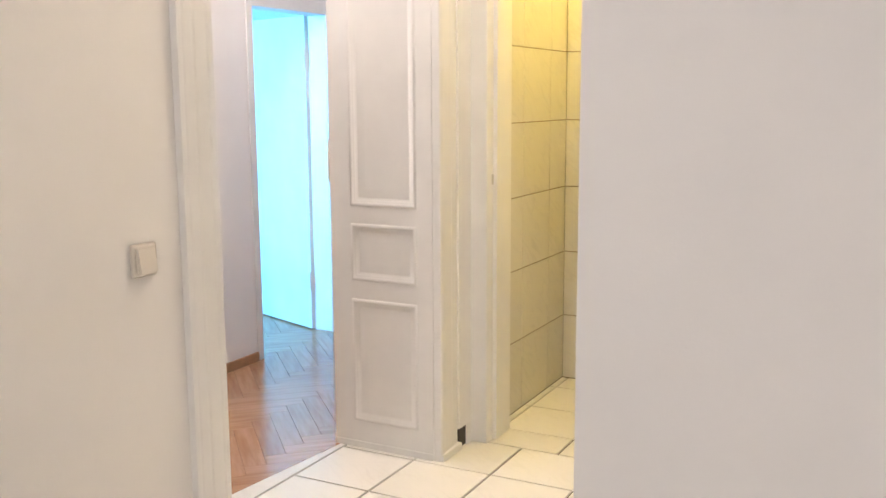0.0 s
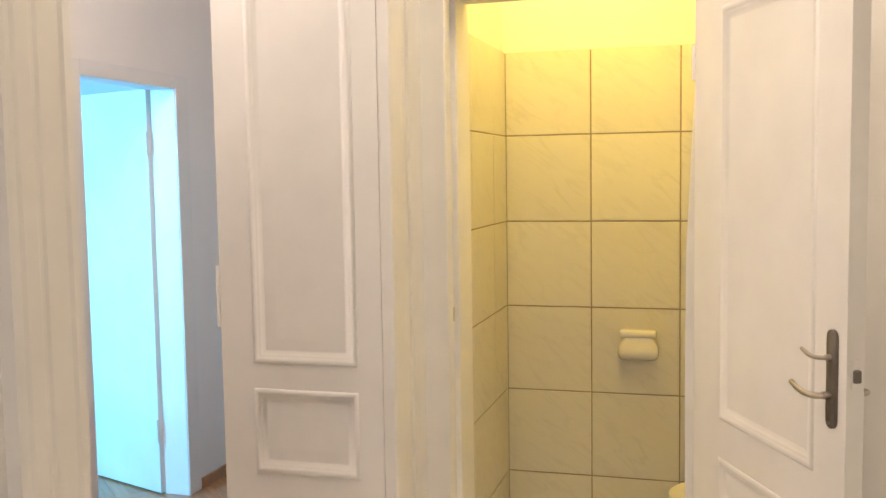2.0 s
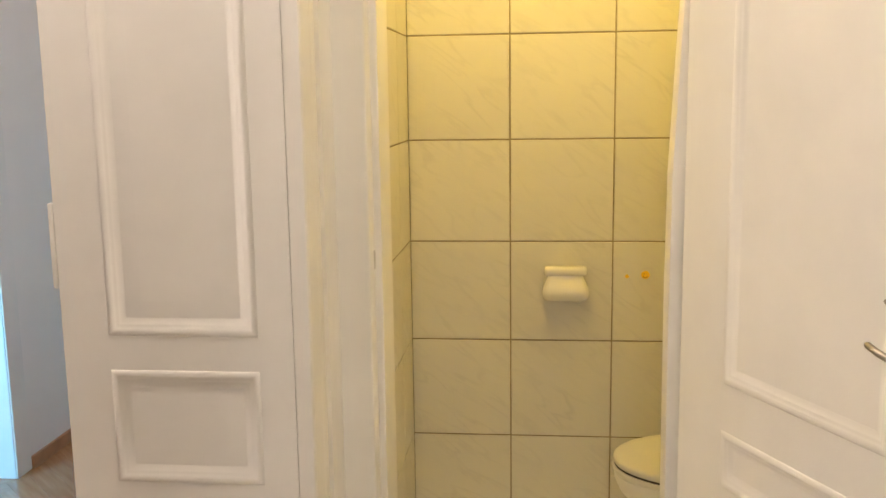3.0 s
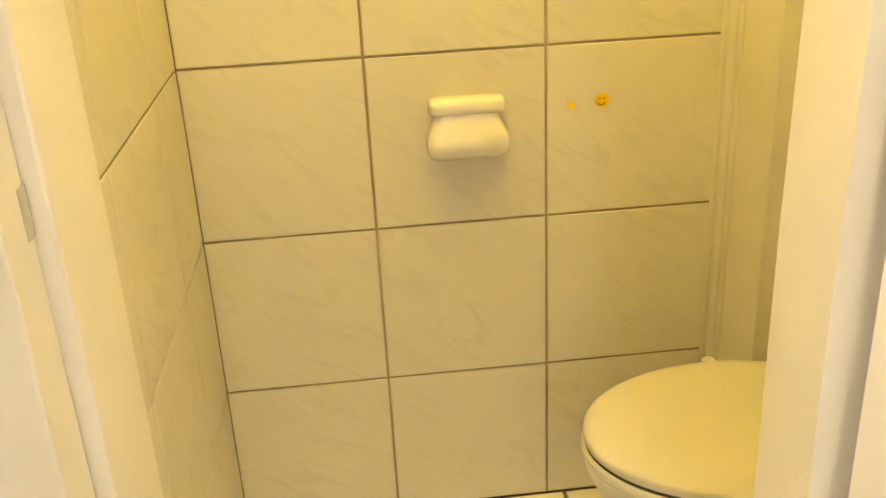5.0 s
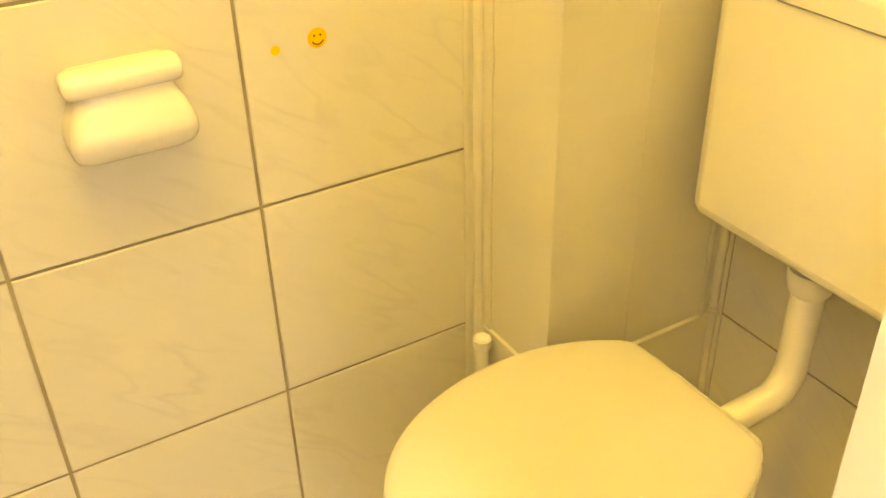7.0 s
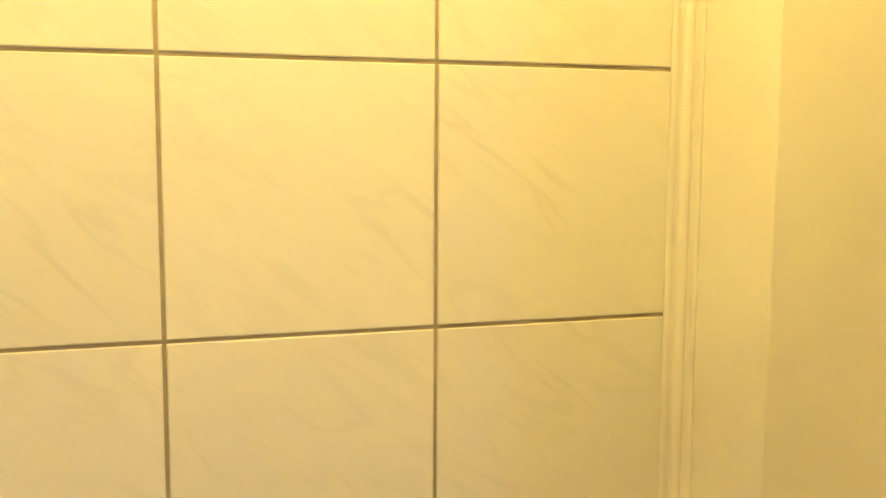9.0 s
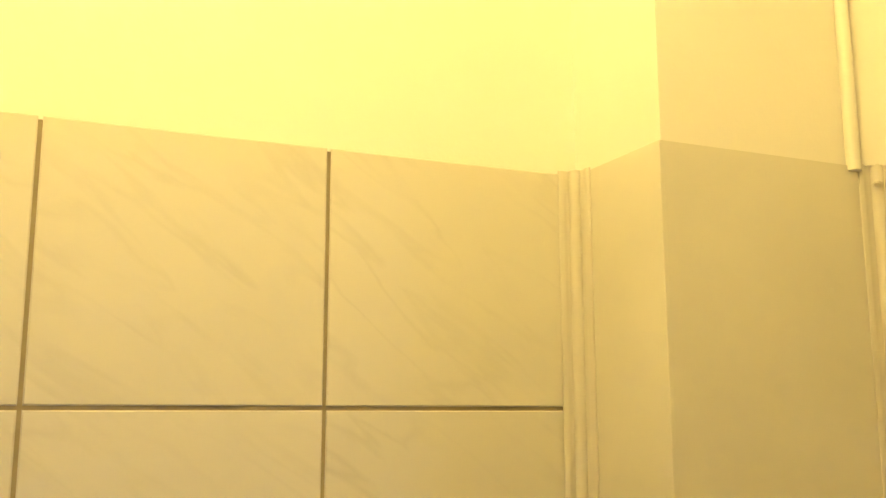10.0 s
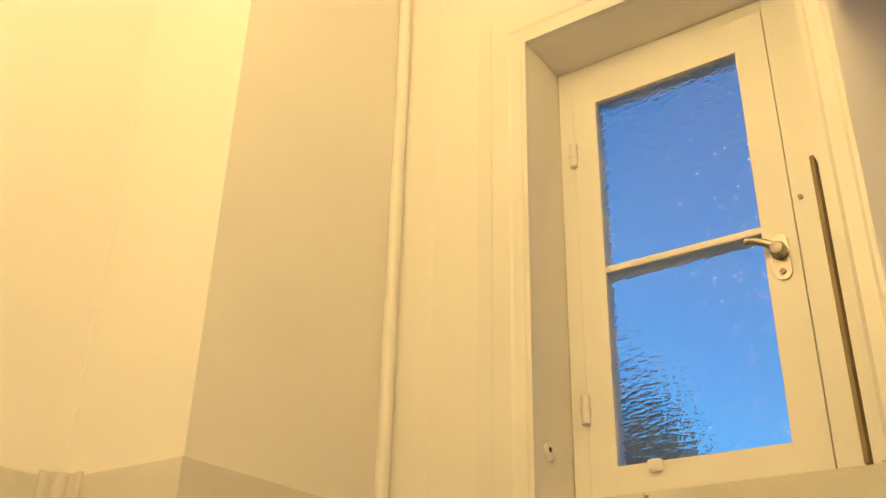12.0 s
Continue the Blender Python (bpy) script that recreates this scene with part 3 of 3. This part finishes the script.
    # bolt at the foot of the sash
    bm = box_mesh(x0 - 0.010, 4.092, 2.031, x0, 4.112, 2.047, 0.005, 3)
    part("bolt", bm, PAINT, ob)
    # handle on an oval plate
    bm = bmesh.new()
    n, cy, cz = 8, 3.921, 2.272
    ring = [(cy + 0.0105 * math.cos(t), z0 + 0.0105 * math.sin(t)) for z0, t0 in ((cz + 0.018, 0), (cz - 0.022, math.pi)) for t in (t0 + math.pi * i / n for i in range(n + 1))]
    loft(bm, [[(x0, y, z) for y, z in ring], [(x0 - 0.003, y, z) for y, z in ring]])
    plate = part("handle_plate", bm, STEEL, ob)
    bm = bmesh.new()
    tube(bm, [(x0 - 0.002, cy, cz + 0.004), (x0 - 0.014, cy, cz + 0.004), (x0 - 0.02, cy, cz + 0.004), (x0 - 0.022, cy, cz + 0.004)], [0.010, 0.010, 0.008, 0.003])
    part("knob", bm, STEEL, plate)
    bm = bmesh.new()
    tube(bm, [(x0 - 0.014, cy, cz + 0.006), (x0 - 0.016, cy + 0.012, cz + 0.014), (x0 - 0.017, cy + 0.024, cz + 0.020), (x0 - 0.017, cy + 0.036, cz + 0.022), (x0 - 0.017, cy + 0.038, cz + 0.022)], [0.005, 0.005, 0.0048, 0.0045, 0.002])
    part("lever", bm, STEEL, plate)
    bm = bmesh.new()
    tube(bm, [(x0 - 0.002, cy, cz - 0.022), (x0 - 0.005, cy, cz - 0.022)], 0.004, 8)
    part("screw", bm, STEEL_DARK, plate)
    return ob


window()
# moulded casing round the inner edge of the opening
frame_profile = ((-0.085, 0.0), (-0.085, 0.004), (-0.062, 0.005), (-0.058, 0.0085), (-0.030, 0.0095), (-0.026, 0.007), (-0.010, 0.0075), (-0.006, 0.010), (0.0, 0.010), (0.0, 0.0))
bm2 = bmesh.new()
frame_strip(bm2, WY0, WZ0, WY1, WZ1, 0, frame_profile)
bmesh.ops.transform(bm2, matrix=Matrix(((0, 1, 0, RX), (1, 0, 0, 0), (0, 0, 1, 0), (0, 0, 0, 1))), verts=bm2.verts[:])
bmesh.ops.bisect_plane(bm2, geom=bm2.verts[:] + bm2.edges[:] + bm2.faces[:], plane_co=(0, 0, WZ0 + 0.004), plane_no=(0, 0, 1), clear_inner=True)
bmesh.ops.bisect_plane(bm2, geom=bm2.verts[:] + bm2.edges[:] + bm2.faces[:], plane_co=(0, FRONT1 + 0.002, 0), plane_no=(0, 1, 0), clear_inner=True)
structure("trim_window_casing", bm2, PAINT, "white moulded casing round the window", "window casing")
# Strip coloured like shadow, drawn where a gap runs beside the casing.
bm = box_mesh(RX - 0.0145, 3.845, WZ0 + 0.002, RX + 0.004, 3.850, 2.335, 0.0005)
structure("trim_window_shade", bm, JOINT_SHADE, "narrow brown strip standing in for a shadow gap beside the window casing", "joint strip")
keep = thing("latch_keep", "small painted latch keep on the window reveal, a dark disc as its shaded hole", "latch", pose(RX + 0.024, WY1, 2.056), kind="structure")
bm = bmesh.new()
tube(bm, [(0, 0.001, 0), (0, -0.003, 0), (0, -0.005, 0)], [0.011, 0.011, 0.008], 12)
part("plate", bm, PAINT, keep)
# Dark disc on the plate, painted as the shade in its hole.
bm = bmesh.new()
tube(bm, [(-0.002, -0.004, 0.002), (-0.002, -0.0056, 0.002)], 0.0035, 10)
part("hole", bm, GAP_SHADE, keep)


# ---------------------------------------------------------------- toilet
def outline(n=30):
    """A seat outline: straight across the back, a long oval towards -x."""
    half = []
    for i in range(n + 1):          # tip to widest
        t = math.pi / 2 * i / n
        half.append((-0.81 - 0.278 * math.cos(t), 0.199 * math.sin(t)))
    for i in range(1, 11):          # widest to the rear corner
        x = -0.81 + 0.172 * i / 10
        half.append((x, 0.199 * math.sqrt(1 - ((x + 0.81) / 0.258) ** 2)))
    (xa, ya), (xb, yb), (xc, yc) = half[-1], (-0.614, 0.136), (-0.613, 0.105)
    for i in range(1, 7):
        t = i / 6
        half.append(((1 - t) ** 2 * xa + 2 * t * (1 - t) * xb + t * t * xc, (1 - t) ** 2 * ya + 2 * t * (1 - t) * yb + t * t * yc))
    half.append((-0.612, 0.05))
    return half + [(x, -y) for x, y in half[:0:-1]]


TY = 4.189


def toilet():
    ob = thing("toilet", "white ceramic toilet with its lid closed", "toilet", pose(0, TY, 0))
    top = outline()
    cx = -0.80

    def ring(z, s, dx=0.0, sy=None):
        return [(cx + (x - cx) * s + dx, y * (sy or s), z) for x, y in top]
    bm = bmesh.new()
    loft(bm, [ring(0.0, 0.62, 0.05, 0.60), ring(0.02, 0.60, 0.05, 0.58), ring(0.10, 0.52, 0.06, 0.50), ring(0.18, 0.56, 0.04, 0.56), ring(0.26, 0.74, 0.015, 0.76), ring(0.33, 0.93, 0.0, 0.94), ring(0.365, 0.985, 0.0, 0.985), ring(0.385, 0.99), ring(0.390, 0.975)])
    part("bowl", bm, CERAMIC, ob)
    bm = bmesh.new()
    loft(bm, [ring(0.3905, 0.985), ring(0.393, 1.004), ring(0.403, 1.008), ring(0.4068, 0.998), ring(0.4075, 0.98)])
    part("seat", bm, PLASTIC, ob)
    # Solid dark ring in place of the shade between seat and lid.
    bm = bmesh.new()
    loft(bm, [ring(0.4078, 0.988), ring(0.4135, 0.988)])
    part("seat_gap_shade", bm, GAP_SHADE, ob, "dark ring standing in for the shaded gap between seat and lid")
    bm = bmesh.new()
    loft(bm, [ring(0.4138, 0.985), ring(0.4150, 0.994), ring(0.424, 1.0), ring(0.4285, 0.997), ring(0.4315, 0.985), ring(0.4335, 0.95), ring(0.4345, 0.85), ring(0.435, 0.6)])
    part("lid", bm, LID, ob, "smooth white plastic lid")
    for y in (-0.075, 0.075):
        bm = bmesh.new()
        tube(bm, [(-0.612, y - 0.018, 0.413), (-0.612, y + 0.018, 0.413)], 0.011, 12)
        part("hinge", bm, PLASTIC, ob)
    bm = box_mesh(-0.645, -0.10, 0.25, -0.56, 0.10, 0.388, 0.02, 3)
    part("rear_shelf", bm, CERAMIC, ob)
    return ob


toilet()


def cistern():
    ob = thing("cistern", "white plastic flush cistern mounted on the tiled wall", "cistern", pose(0, 0, 0))
    y0, y1, x0 = 3.965, 4.362, -0.497
    bm = bmesh.new()
    cuboid(bm, x0, y0, 0.596, WR - 0.001, y1, 0.944)
    es = [e for e in bm.edges if not all(abs(v.co.x - (WR - 0.001)) < 1e-6 for v in e.verts) and not all(v.co.z > 0.94 for v in e.verts)]
    bmesh.ops.bevel(bm, geom=es, offset=0.024, segments=4, profile=0.5, affect="EDGES")
    part("tank", mark_flat(bm), PLASTIC, ob)
    bm = bmesh.new()
    cuboid(bm, x0 - 0.004, y0 - 0.004, 0.947, WR - 0.001, y1 + 0.004, 0.992)
    es = [e for e in bm.edges if all(v.co.z > 0.98 for v in e.verts) or abs(e.verts[0].co.z - e.verts[1].co.z) > 0.02]
    bmesh.ops.bevel(bm, geom=es, offset=0.018, segments=4, profile=0.5, affect="EDGES")
    part("lid", mark_flat(bm), PLASTIC, ob)
    bm = bmesh.new()
    bend = arc((-0.50, 4.165, 0.418), 0.055, 0, -math.pi / 2 * 0.75, 8, (1, 0, 0), (0, 0, 1))
    pts = [(-0.445, 4.165, 0.60), (-0.445, 4.165, 0.50), *[tuple(p) for p in bend], (-0.57, 4.178, 0.345), (-0.62, 4.185, 0.325)]
    tube(bm, pts, 0.023, 18)
    pipe = part("flush_pipe", bm, PLASTIC, ob, "bent white plastic flush pipe")
    bm = bmesh.new()
    tube(bm, [(-0.445, 4.165, 0.588), (-0.445, 4.165, 0.572), (-0.445, 4.165, 0.556), (-0.445, 4.165, 0.548)], [0.034, 0.034, 0.031, 0.026], 18)
    part("nut", bm, PLASTIC, pipe)
    return ob


cistern()


def paper_holder():
    """A ceramic roll holder: a rounded bar over a bulging cover."""
    ob = thing("toilet_paper_holder", "white glazed ceramic toilet paper holder on the tiles", "paper holder", pose(-1.220, BACK, 0.161) @ Matrix.Diagonal((0.95, 0.82, 0.86, 1)))
    rings = []
    # down the front from the neck: (z, depth, half width)
    rows = [(0.866, 0.030, 0.058), (0.852, 0.054, 0.0605), (0.844, 0.055, 0.0615), (0.834, 0.058, 0.065), (0.822, 0.064, 0.0705), (0.808, 0.070, 0.0760), (0.794, 0.075, 0.079), (0.780, 0.0745, 0.0795),
            (0.768, 0.069, 0.078), (0.758, 0.060, 0.074), (0.750, 0.046, 0.067), (0.746, 0.030, 0.058), (0.744, 0.012, 0.050)]
    bm = bmesh.new()
    for z, d, hw in rows:
        ring, k = [], 6
        r = min(0.018, d * 0.8)
        ring.append((-hw, 0.0, z))
        for i in range(k + 1):
            t = math.pi / 2 * i / k
            ring.append((-hw + r - r * math.cos(t), -(d - r) - r * math.sin(t), z))
        for i in range(k + 1):
            t = math.pi / 2 * (1 - i / k)
            ring.append((hw - r + r * math.cos(t), -(d - r) - r * math.sin(t), z))
        ring.append((hw, 0.0, z))
        rings.append(ring)
    loft(bm, rings)
    part("cover", bm, GLAZE, ob)
    bm = bmesh.new()
    rings = []
    for x, k in ((-0.073, 0.45), (-0.0715, 0.75), (-0.068, 0.93), (-0.062, 1.0), (0.062, 1.0), (0.068, 0.93), (0.0715, 0.75), (0.073, 0.45)):
        ring = []
        for i in range(24):
            t = 2 * math.pi * i / 24
            c, q = math.cos(t), math.sin(t)
            ring.append((x, -0.036 + 0.027 * k * math.copysign(abs(c) ** 0.7, c), 0.8665 + 0.0185 * k * math.copysign(abs(q) ** 0.7, q)))
        rings.append(ring)
    loft(bm, rings)
    part("bar", bm, GLAZE, ob)
    part("mount", box_mesh(-0.060, -0.020, 0.853, 0.060, 0.0, 0.880, 0.004, 3), GLAZE, ob)
    return ob


paper_holder()


def sticker(x, z, r, face):
    ob = thing("sticker", "round yellow-orange sticker on the tile" if face else "small round orange sticker on the tile", "sticker", pose(x, BACK, z), group="wall stickers")
    bm = bmesh.new()
    circle = lambda q, y: [(q * math.cos(t), y, q * math.sin(t)) for t in (2 * math.pi * i / 28 for i in range(28))]
    loft(bm, [circle(r, 0), circle(r, -0.0012), circle(r * 0.9, -0.0018)])
    part("disc", bm, YELLOW, ob)
    if face:
        bm = bmesh.new()
        a = [Vector((0.58 * r * math.cos(t), -0.0024, 0.58 * r * math.sin(t))) for t in (math.radians(205 + 130 * i / 10) for i in range(11))]
        tube(bm, a, r * 0.07, 6)
        part("curve", bm, BROWN, ob)
        for s in (-1, 1):
            bm = bmesh.new()
            tube(bm, [(s * r * 0.3, -0.0016, r * 0.25), (s * r * 0.3, -0.003, r * 0.25)], r * 0.11, 8)
            part("dot", bm, BROWN, ob)
    return ob


sticker(-0.961, 0.889, 0.0145, True)
sticker(-1.020, 0.884, 0.007, False)


# ---------------------------------------------------------------- light switch
def light_switch():
    ob = thing("light_switch", "cream plastic rocker light switch on the white wall", "light switch", pose(LX, 1.752, 1.055, 0, 0, 90))
    part("plate", box_mesh(-0.041, -0.010, -0.041, 0.041, 0, 0.041, 0.008, 4), SWITCH, ob)
    bm = bmesh.new()
    cuboid(bm, -0.0315, -0.020, -0.033, 0.0315, -0.0095, 0.033)
    for v in bm.verts:
        if v.co.y < -0.015:
            v.co.y += 0.004 * (v.co.z / 0.03) - 0.001
    bmesh.ops.bevel(bm, geom=bm.edges[:], offset=0.004, segments=3, affect="EDGES")
    part("rocker", bm, SWITCH, ob)
    return ob


light_switch()


# ---------------------------------------------------------------- parquet room: far doorway, leaf, baseboards
def far_frame():
    ob = thing("door_frame", "white door frame of the daylit room", "door frame", pose(0, 0, 0), kind="structure")
    part("jamb", box_mesh(QT - 0.01, BY0 - 0.001, 0, QX - 0.001, BY0 + 0.007, BZ, 0.001), PAINT, ob)
    part("jamb", box_mesh(QT - 0.01, BY1 - 0.022, 0, QX - 0.001, BY1 + 0.001, BZ, 0.003), PAINT, ob)
    part("head", box_mesh(QT - 0.01, BY0 + 0.007, BZ - 0.022, QX - 0.001, BY1 - 0.022, BZ, 0.003), PAINT, ob)
    for y0, y1, z0, z1 in ((BY0 - 0.045, BY0 + 0.006, 0, BZ + 0.045), (BY1 - 0.0215, BY1 + 0.085, 0, BZ + 0.045), (BY0 + 0.006, BY1 - 0.0215, BZ - 0.0215, BZ + 0.045)):
        part("casing_board", box_mesh(QX, y0, z0, QX + 0.007, y1, z1, 0.003), PAINT, ob)
    return ob


far_frame()


def far_leaf():
    a = math.degrees(math.atan2(0.2, -0.55))
    ob = thing("door_2", "plain white door standing open in daylight", "door", pose(QT - 0.012, BY1 - 0.026, 0.008, 0, 0, a), kind="structure")
    part("leaf", box_mesh(0, -0.02, 0, 0.70, 0.02, 1.93, 0.003), PAINT, ob)
    for z in (0.25, 1.62):
        bm = bmesh.new()
        tube(bm, [(0.0, 0.026, z), (0.0, 0.026, z + 0.11)], 0.008, 10)
        part("hinge", bm, PAINT, ob)
    return ob


far_leaf()
for i, (y0, y1) in enumerate(((0.3, BY0 - 0.046), (BY1 + 0.086, 5.7))):
    bm = box_mesh(QX, y0, -0.002, QX + 0.016, y1, 0.052, 0.004)
    structure("baseboard_%d" % (i + 1), bm, OAK, "brown oak baseboard", "baseboard")

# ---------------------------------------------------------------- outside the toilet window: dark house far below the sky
# House placed to darken the pane's corner; its shade is in the colour.
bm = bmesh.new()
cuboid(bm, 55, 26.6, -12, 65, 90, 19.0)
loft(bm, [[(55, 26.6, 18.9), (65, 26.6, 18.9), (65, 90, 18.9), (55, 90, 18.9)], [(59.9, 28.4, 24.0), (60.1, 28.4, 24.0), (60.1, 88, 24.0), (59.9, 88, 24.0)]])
tagged(mesh_object("backdrop_house", bm, SHADED_DARK), "dark shaded house far outside", "backdrop", kind="structure")
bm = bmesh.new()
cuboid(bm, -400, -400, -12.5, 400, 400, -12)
tagged(mesh_object("ground", bm, SHADED_DARK), "dark ground far below", "ground", kind="structure")


# ---------------------------------------------------------------- tiles and planks
def tile_mesh(w, h, d=0.0075, b=0.0016):
    """Front at y = -d, centred, chamfered front edge."""
    bm = bmesh.new()
    rings = [[(sx * (w / 2 - i), y, sz * (h / 2 - i)) for sx, sz in ((-1, -1), (1, -1), (1, 1), (-1, 1))] for i, y in ((0, 0.0), (0, -d + b), (b, -d))]
    loft(bm, rings)
    bmesh.ops.recalc_face_normals(bm, faces=bm.faces[:])
    me = bpy.data.meshes.new("tile")
    bm.to_mesh(me)
    bm.free()
    return me


TILE_MESHES = {}


def lay(parent, mat, w, h, m, name="tile"):
    key = (round(w, 4), round(h, 4), mat.name)
    if key not in TILE_MESHES:
        TILE_MESHES[key] = tile_mesh(w, h)
        TILE_MESHES[key].materials.append(mat)
    ob = new(name, TILE_MESHES[key])
    ob.parent = parent
    ob.matrix_basis = m
    return ob


P, J = 0.333, 0.0050
ROWS_Z = [(i * P, (i + 1) * P) for i in range(5)] + [(5 * P, 1.988)]


def tiled(name, spans, place, label):
    """A grout bed with tiles on it; spans along the wall; place(u, z) gives the pose of a tile's centre at its back."""
    bm = bmesh.new()
    u0, u1 = spans[0][0], spans[-1][1]
    z1 = ROWS_Z[-1][1]
    m = place((u0 + u1) / 2, z1 / 2)
    w = abs(u1 - u0)
    cuboid(bm, -w / 2, -0.0045, -z1 / 2, w / 2, 0.006, z1 / 2 - 0.006)
    bed = structure(name, bm, GROUT, label, "tiled wall")
    bed.matrix_world = m
    bpy.context.view_layer.update()
    inv = m.inverted()
    for a, b in spans:
        for z0, z1 in ROWS_Z:
            lay(bed, TILE, abs(b - a) - J, z1 - z0 - J, inv @ place((a + b) / 2, (z0 + z1) / 2))


tiled("wall_tiles_back", [(-1.732, -1.400), (-1.400, -1.067), (-1.067, -0.735)], lambda u, z: pose(u, BACK + 0.006, z), "cream marbled wall tiles with dark joints")
tiled("wall_tiles_left", [(BACK, 4.380), (4.380, 4.050), (4.050, 3.757)], lambda u, z: pose(WL - 0.006, u, z, 0, 0, 90), "cream marbled wall tiles with dark joints")
tiled("wall_tiles_right", [(4.3885, 4.076), (4.076, 3.743)], lambda u, z: pose(WR + 0.006, u, z, 0, 0, -90), "cream marbled wall tiles with dark joints")

# floor tiles: hall grid and toilet grid, top face at z = 0
xs = [-2.200] + [-2.200 + 0.339 * i for i in range(1, 12)]
ys = [2.895 - 0.339 * i for i in range(13, 0, -1)] + [2.895, 3.240, 3.558]
floor_spans = [(x0, x1, y0, y1) for x0, x1 in zip(xs, xs[1:]) for y0, y1 in zip(ys, ys[1:]) if x0 > LX - 0.15 or (DY0 - 0.3 < y0 and y0 < DY1)]
wx = [-1.735, -1.70, -1.364, -1.029, -0.694, -0.355]
wy = [3.558, 3.752, 4.087, 4.42, 4.60]
floor_spans += [(x0, x1, y0, y1) for x0, x1 in zip(wx, wx[1:]) for y0, y1 in zip(wy, wy[1:])]
for x0, x1, y0, y1 in floor_spans:
    lay(floor, FLOOR_TILE, x1 - x0 - 0.009, y1 - y0 - 0.009, pose((x0 + x1) / 2, (y0 + y1) / 2, -0.0075, -90, 0, 0), "floor_tile")

# herringbone parquet
PL, PW = 0.45, 0.09
bm = bmesh.new()
loft(bm, [[(sx * (PL / 2 - i), sy * (PW / 2 - i), z) for sx, sy in ((-1, -1), (1, -1), (1, 1), (-1, 1))] for i, z in ((0.0004, -0.012), (0.0004, -0.0008), (0.0012, 0.0))])
bmesh.ops.recalc_face_normals(bm, faces=bm.faces[:])
plank = bpy.data.meshes.new("plank")
bm.to_mesh(plank)
bm.free()
plank.materials.append(PARQUET)
rot = Matrix.Rotation(radians(45), 4, "Z")
for i in range(-70, 70):
    for j in range(-12, 12):
        for k in range(2):
            # staircase of bricks: each step moves one width along both axes
            u, v = i * PW + j * 2 * PL * 0.5, i * PW - j * 2 * PL * 0.5
            if k == 0:
                c, turn = Vector((u + PL / 2, v + PW / 2, 0)), 0
            else:
                c, turn = Vector((u + PW / 2, v + PW + PL / 2, 0)), 90
            p = rot @ c + Vector((-3.0, 3.7, 0))
            reach = 0.55 * PL
            along = (EDGE_B - EDGE_A).normalized()
            across = Vector((along.y, -along.x, 0))
            d = (p - EDGE_A).dot(across)
            if p.x < -3.6 and p.x > -4.6 and 3.9 < p.y < 5.5 or -3.75 < p.x and d < reach and 2.2 < p.y < 5.3:
                m = Matrix.Translation(p) @ rot @ pose(0, 0, 0, 0, 0, turn)
                data = plank
                if d > -reach:      # cut at the tiles' edge
                    cut = bmesh.new()
                    cut.from_mesh(plank)
                    cut.transform(m)
                    bmesh.ops.bisect_plane(cut, geom=cut.verts[:] + cut.edges[:] + cut.faces[:], plane_co=EDGE_A - across * 0.001, plane_no=across, clear_outer=True)
                    if not cut.verts:
                        cut.free()
                        continue
                    cut.transform(m.inverted())
                    data = plank.copy()
                    cut.to_mesh(data)
                    cut.free()
                ob = new("plank", data)
                ob.parent = floor_parquet
                ob.matrix_basis = m
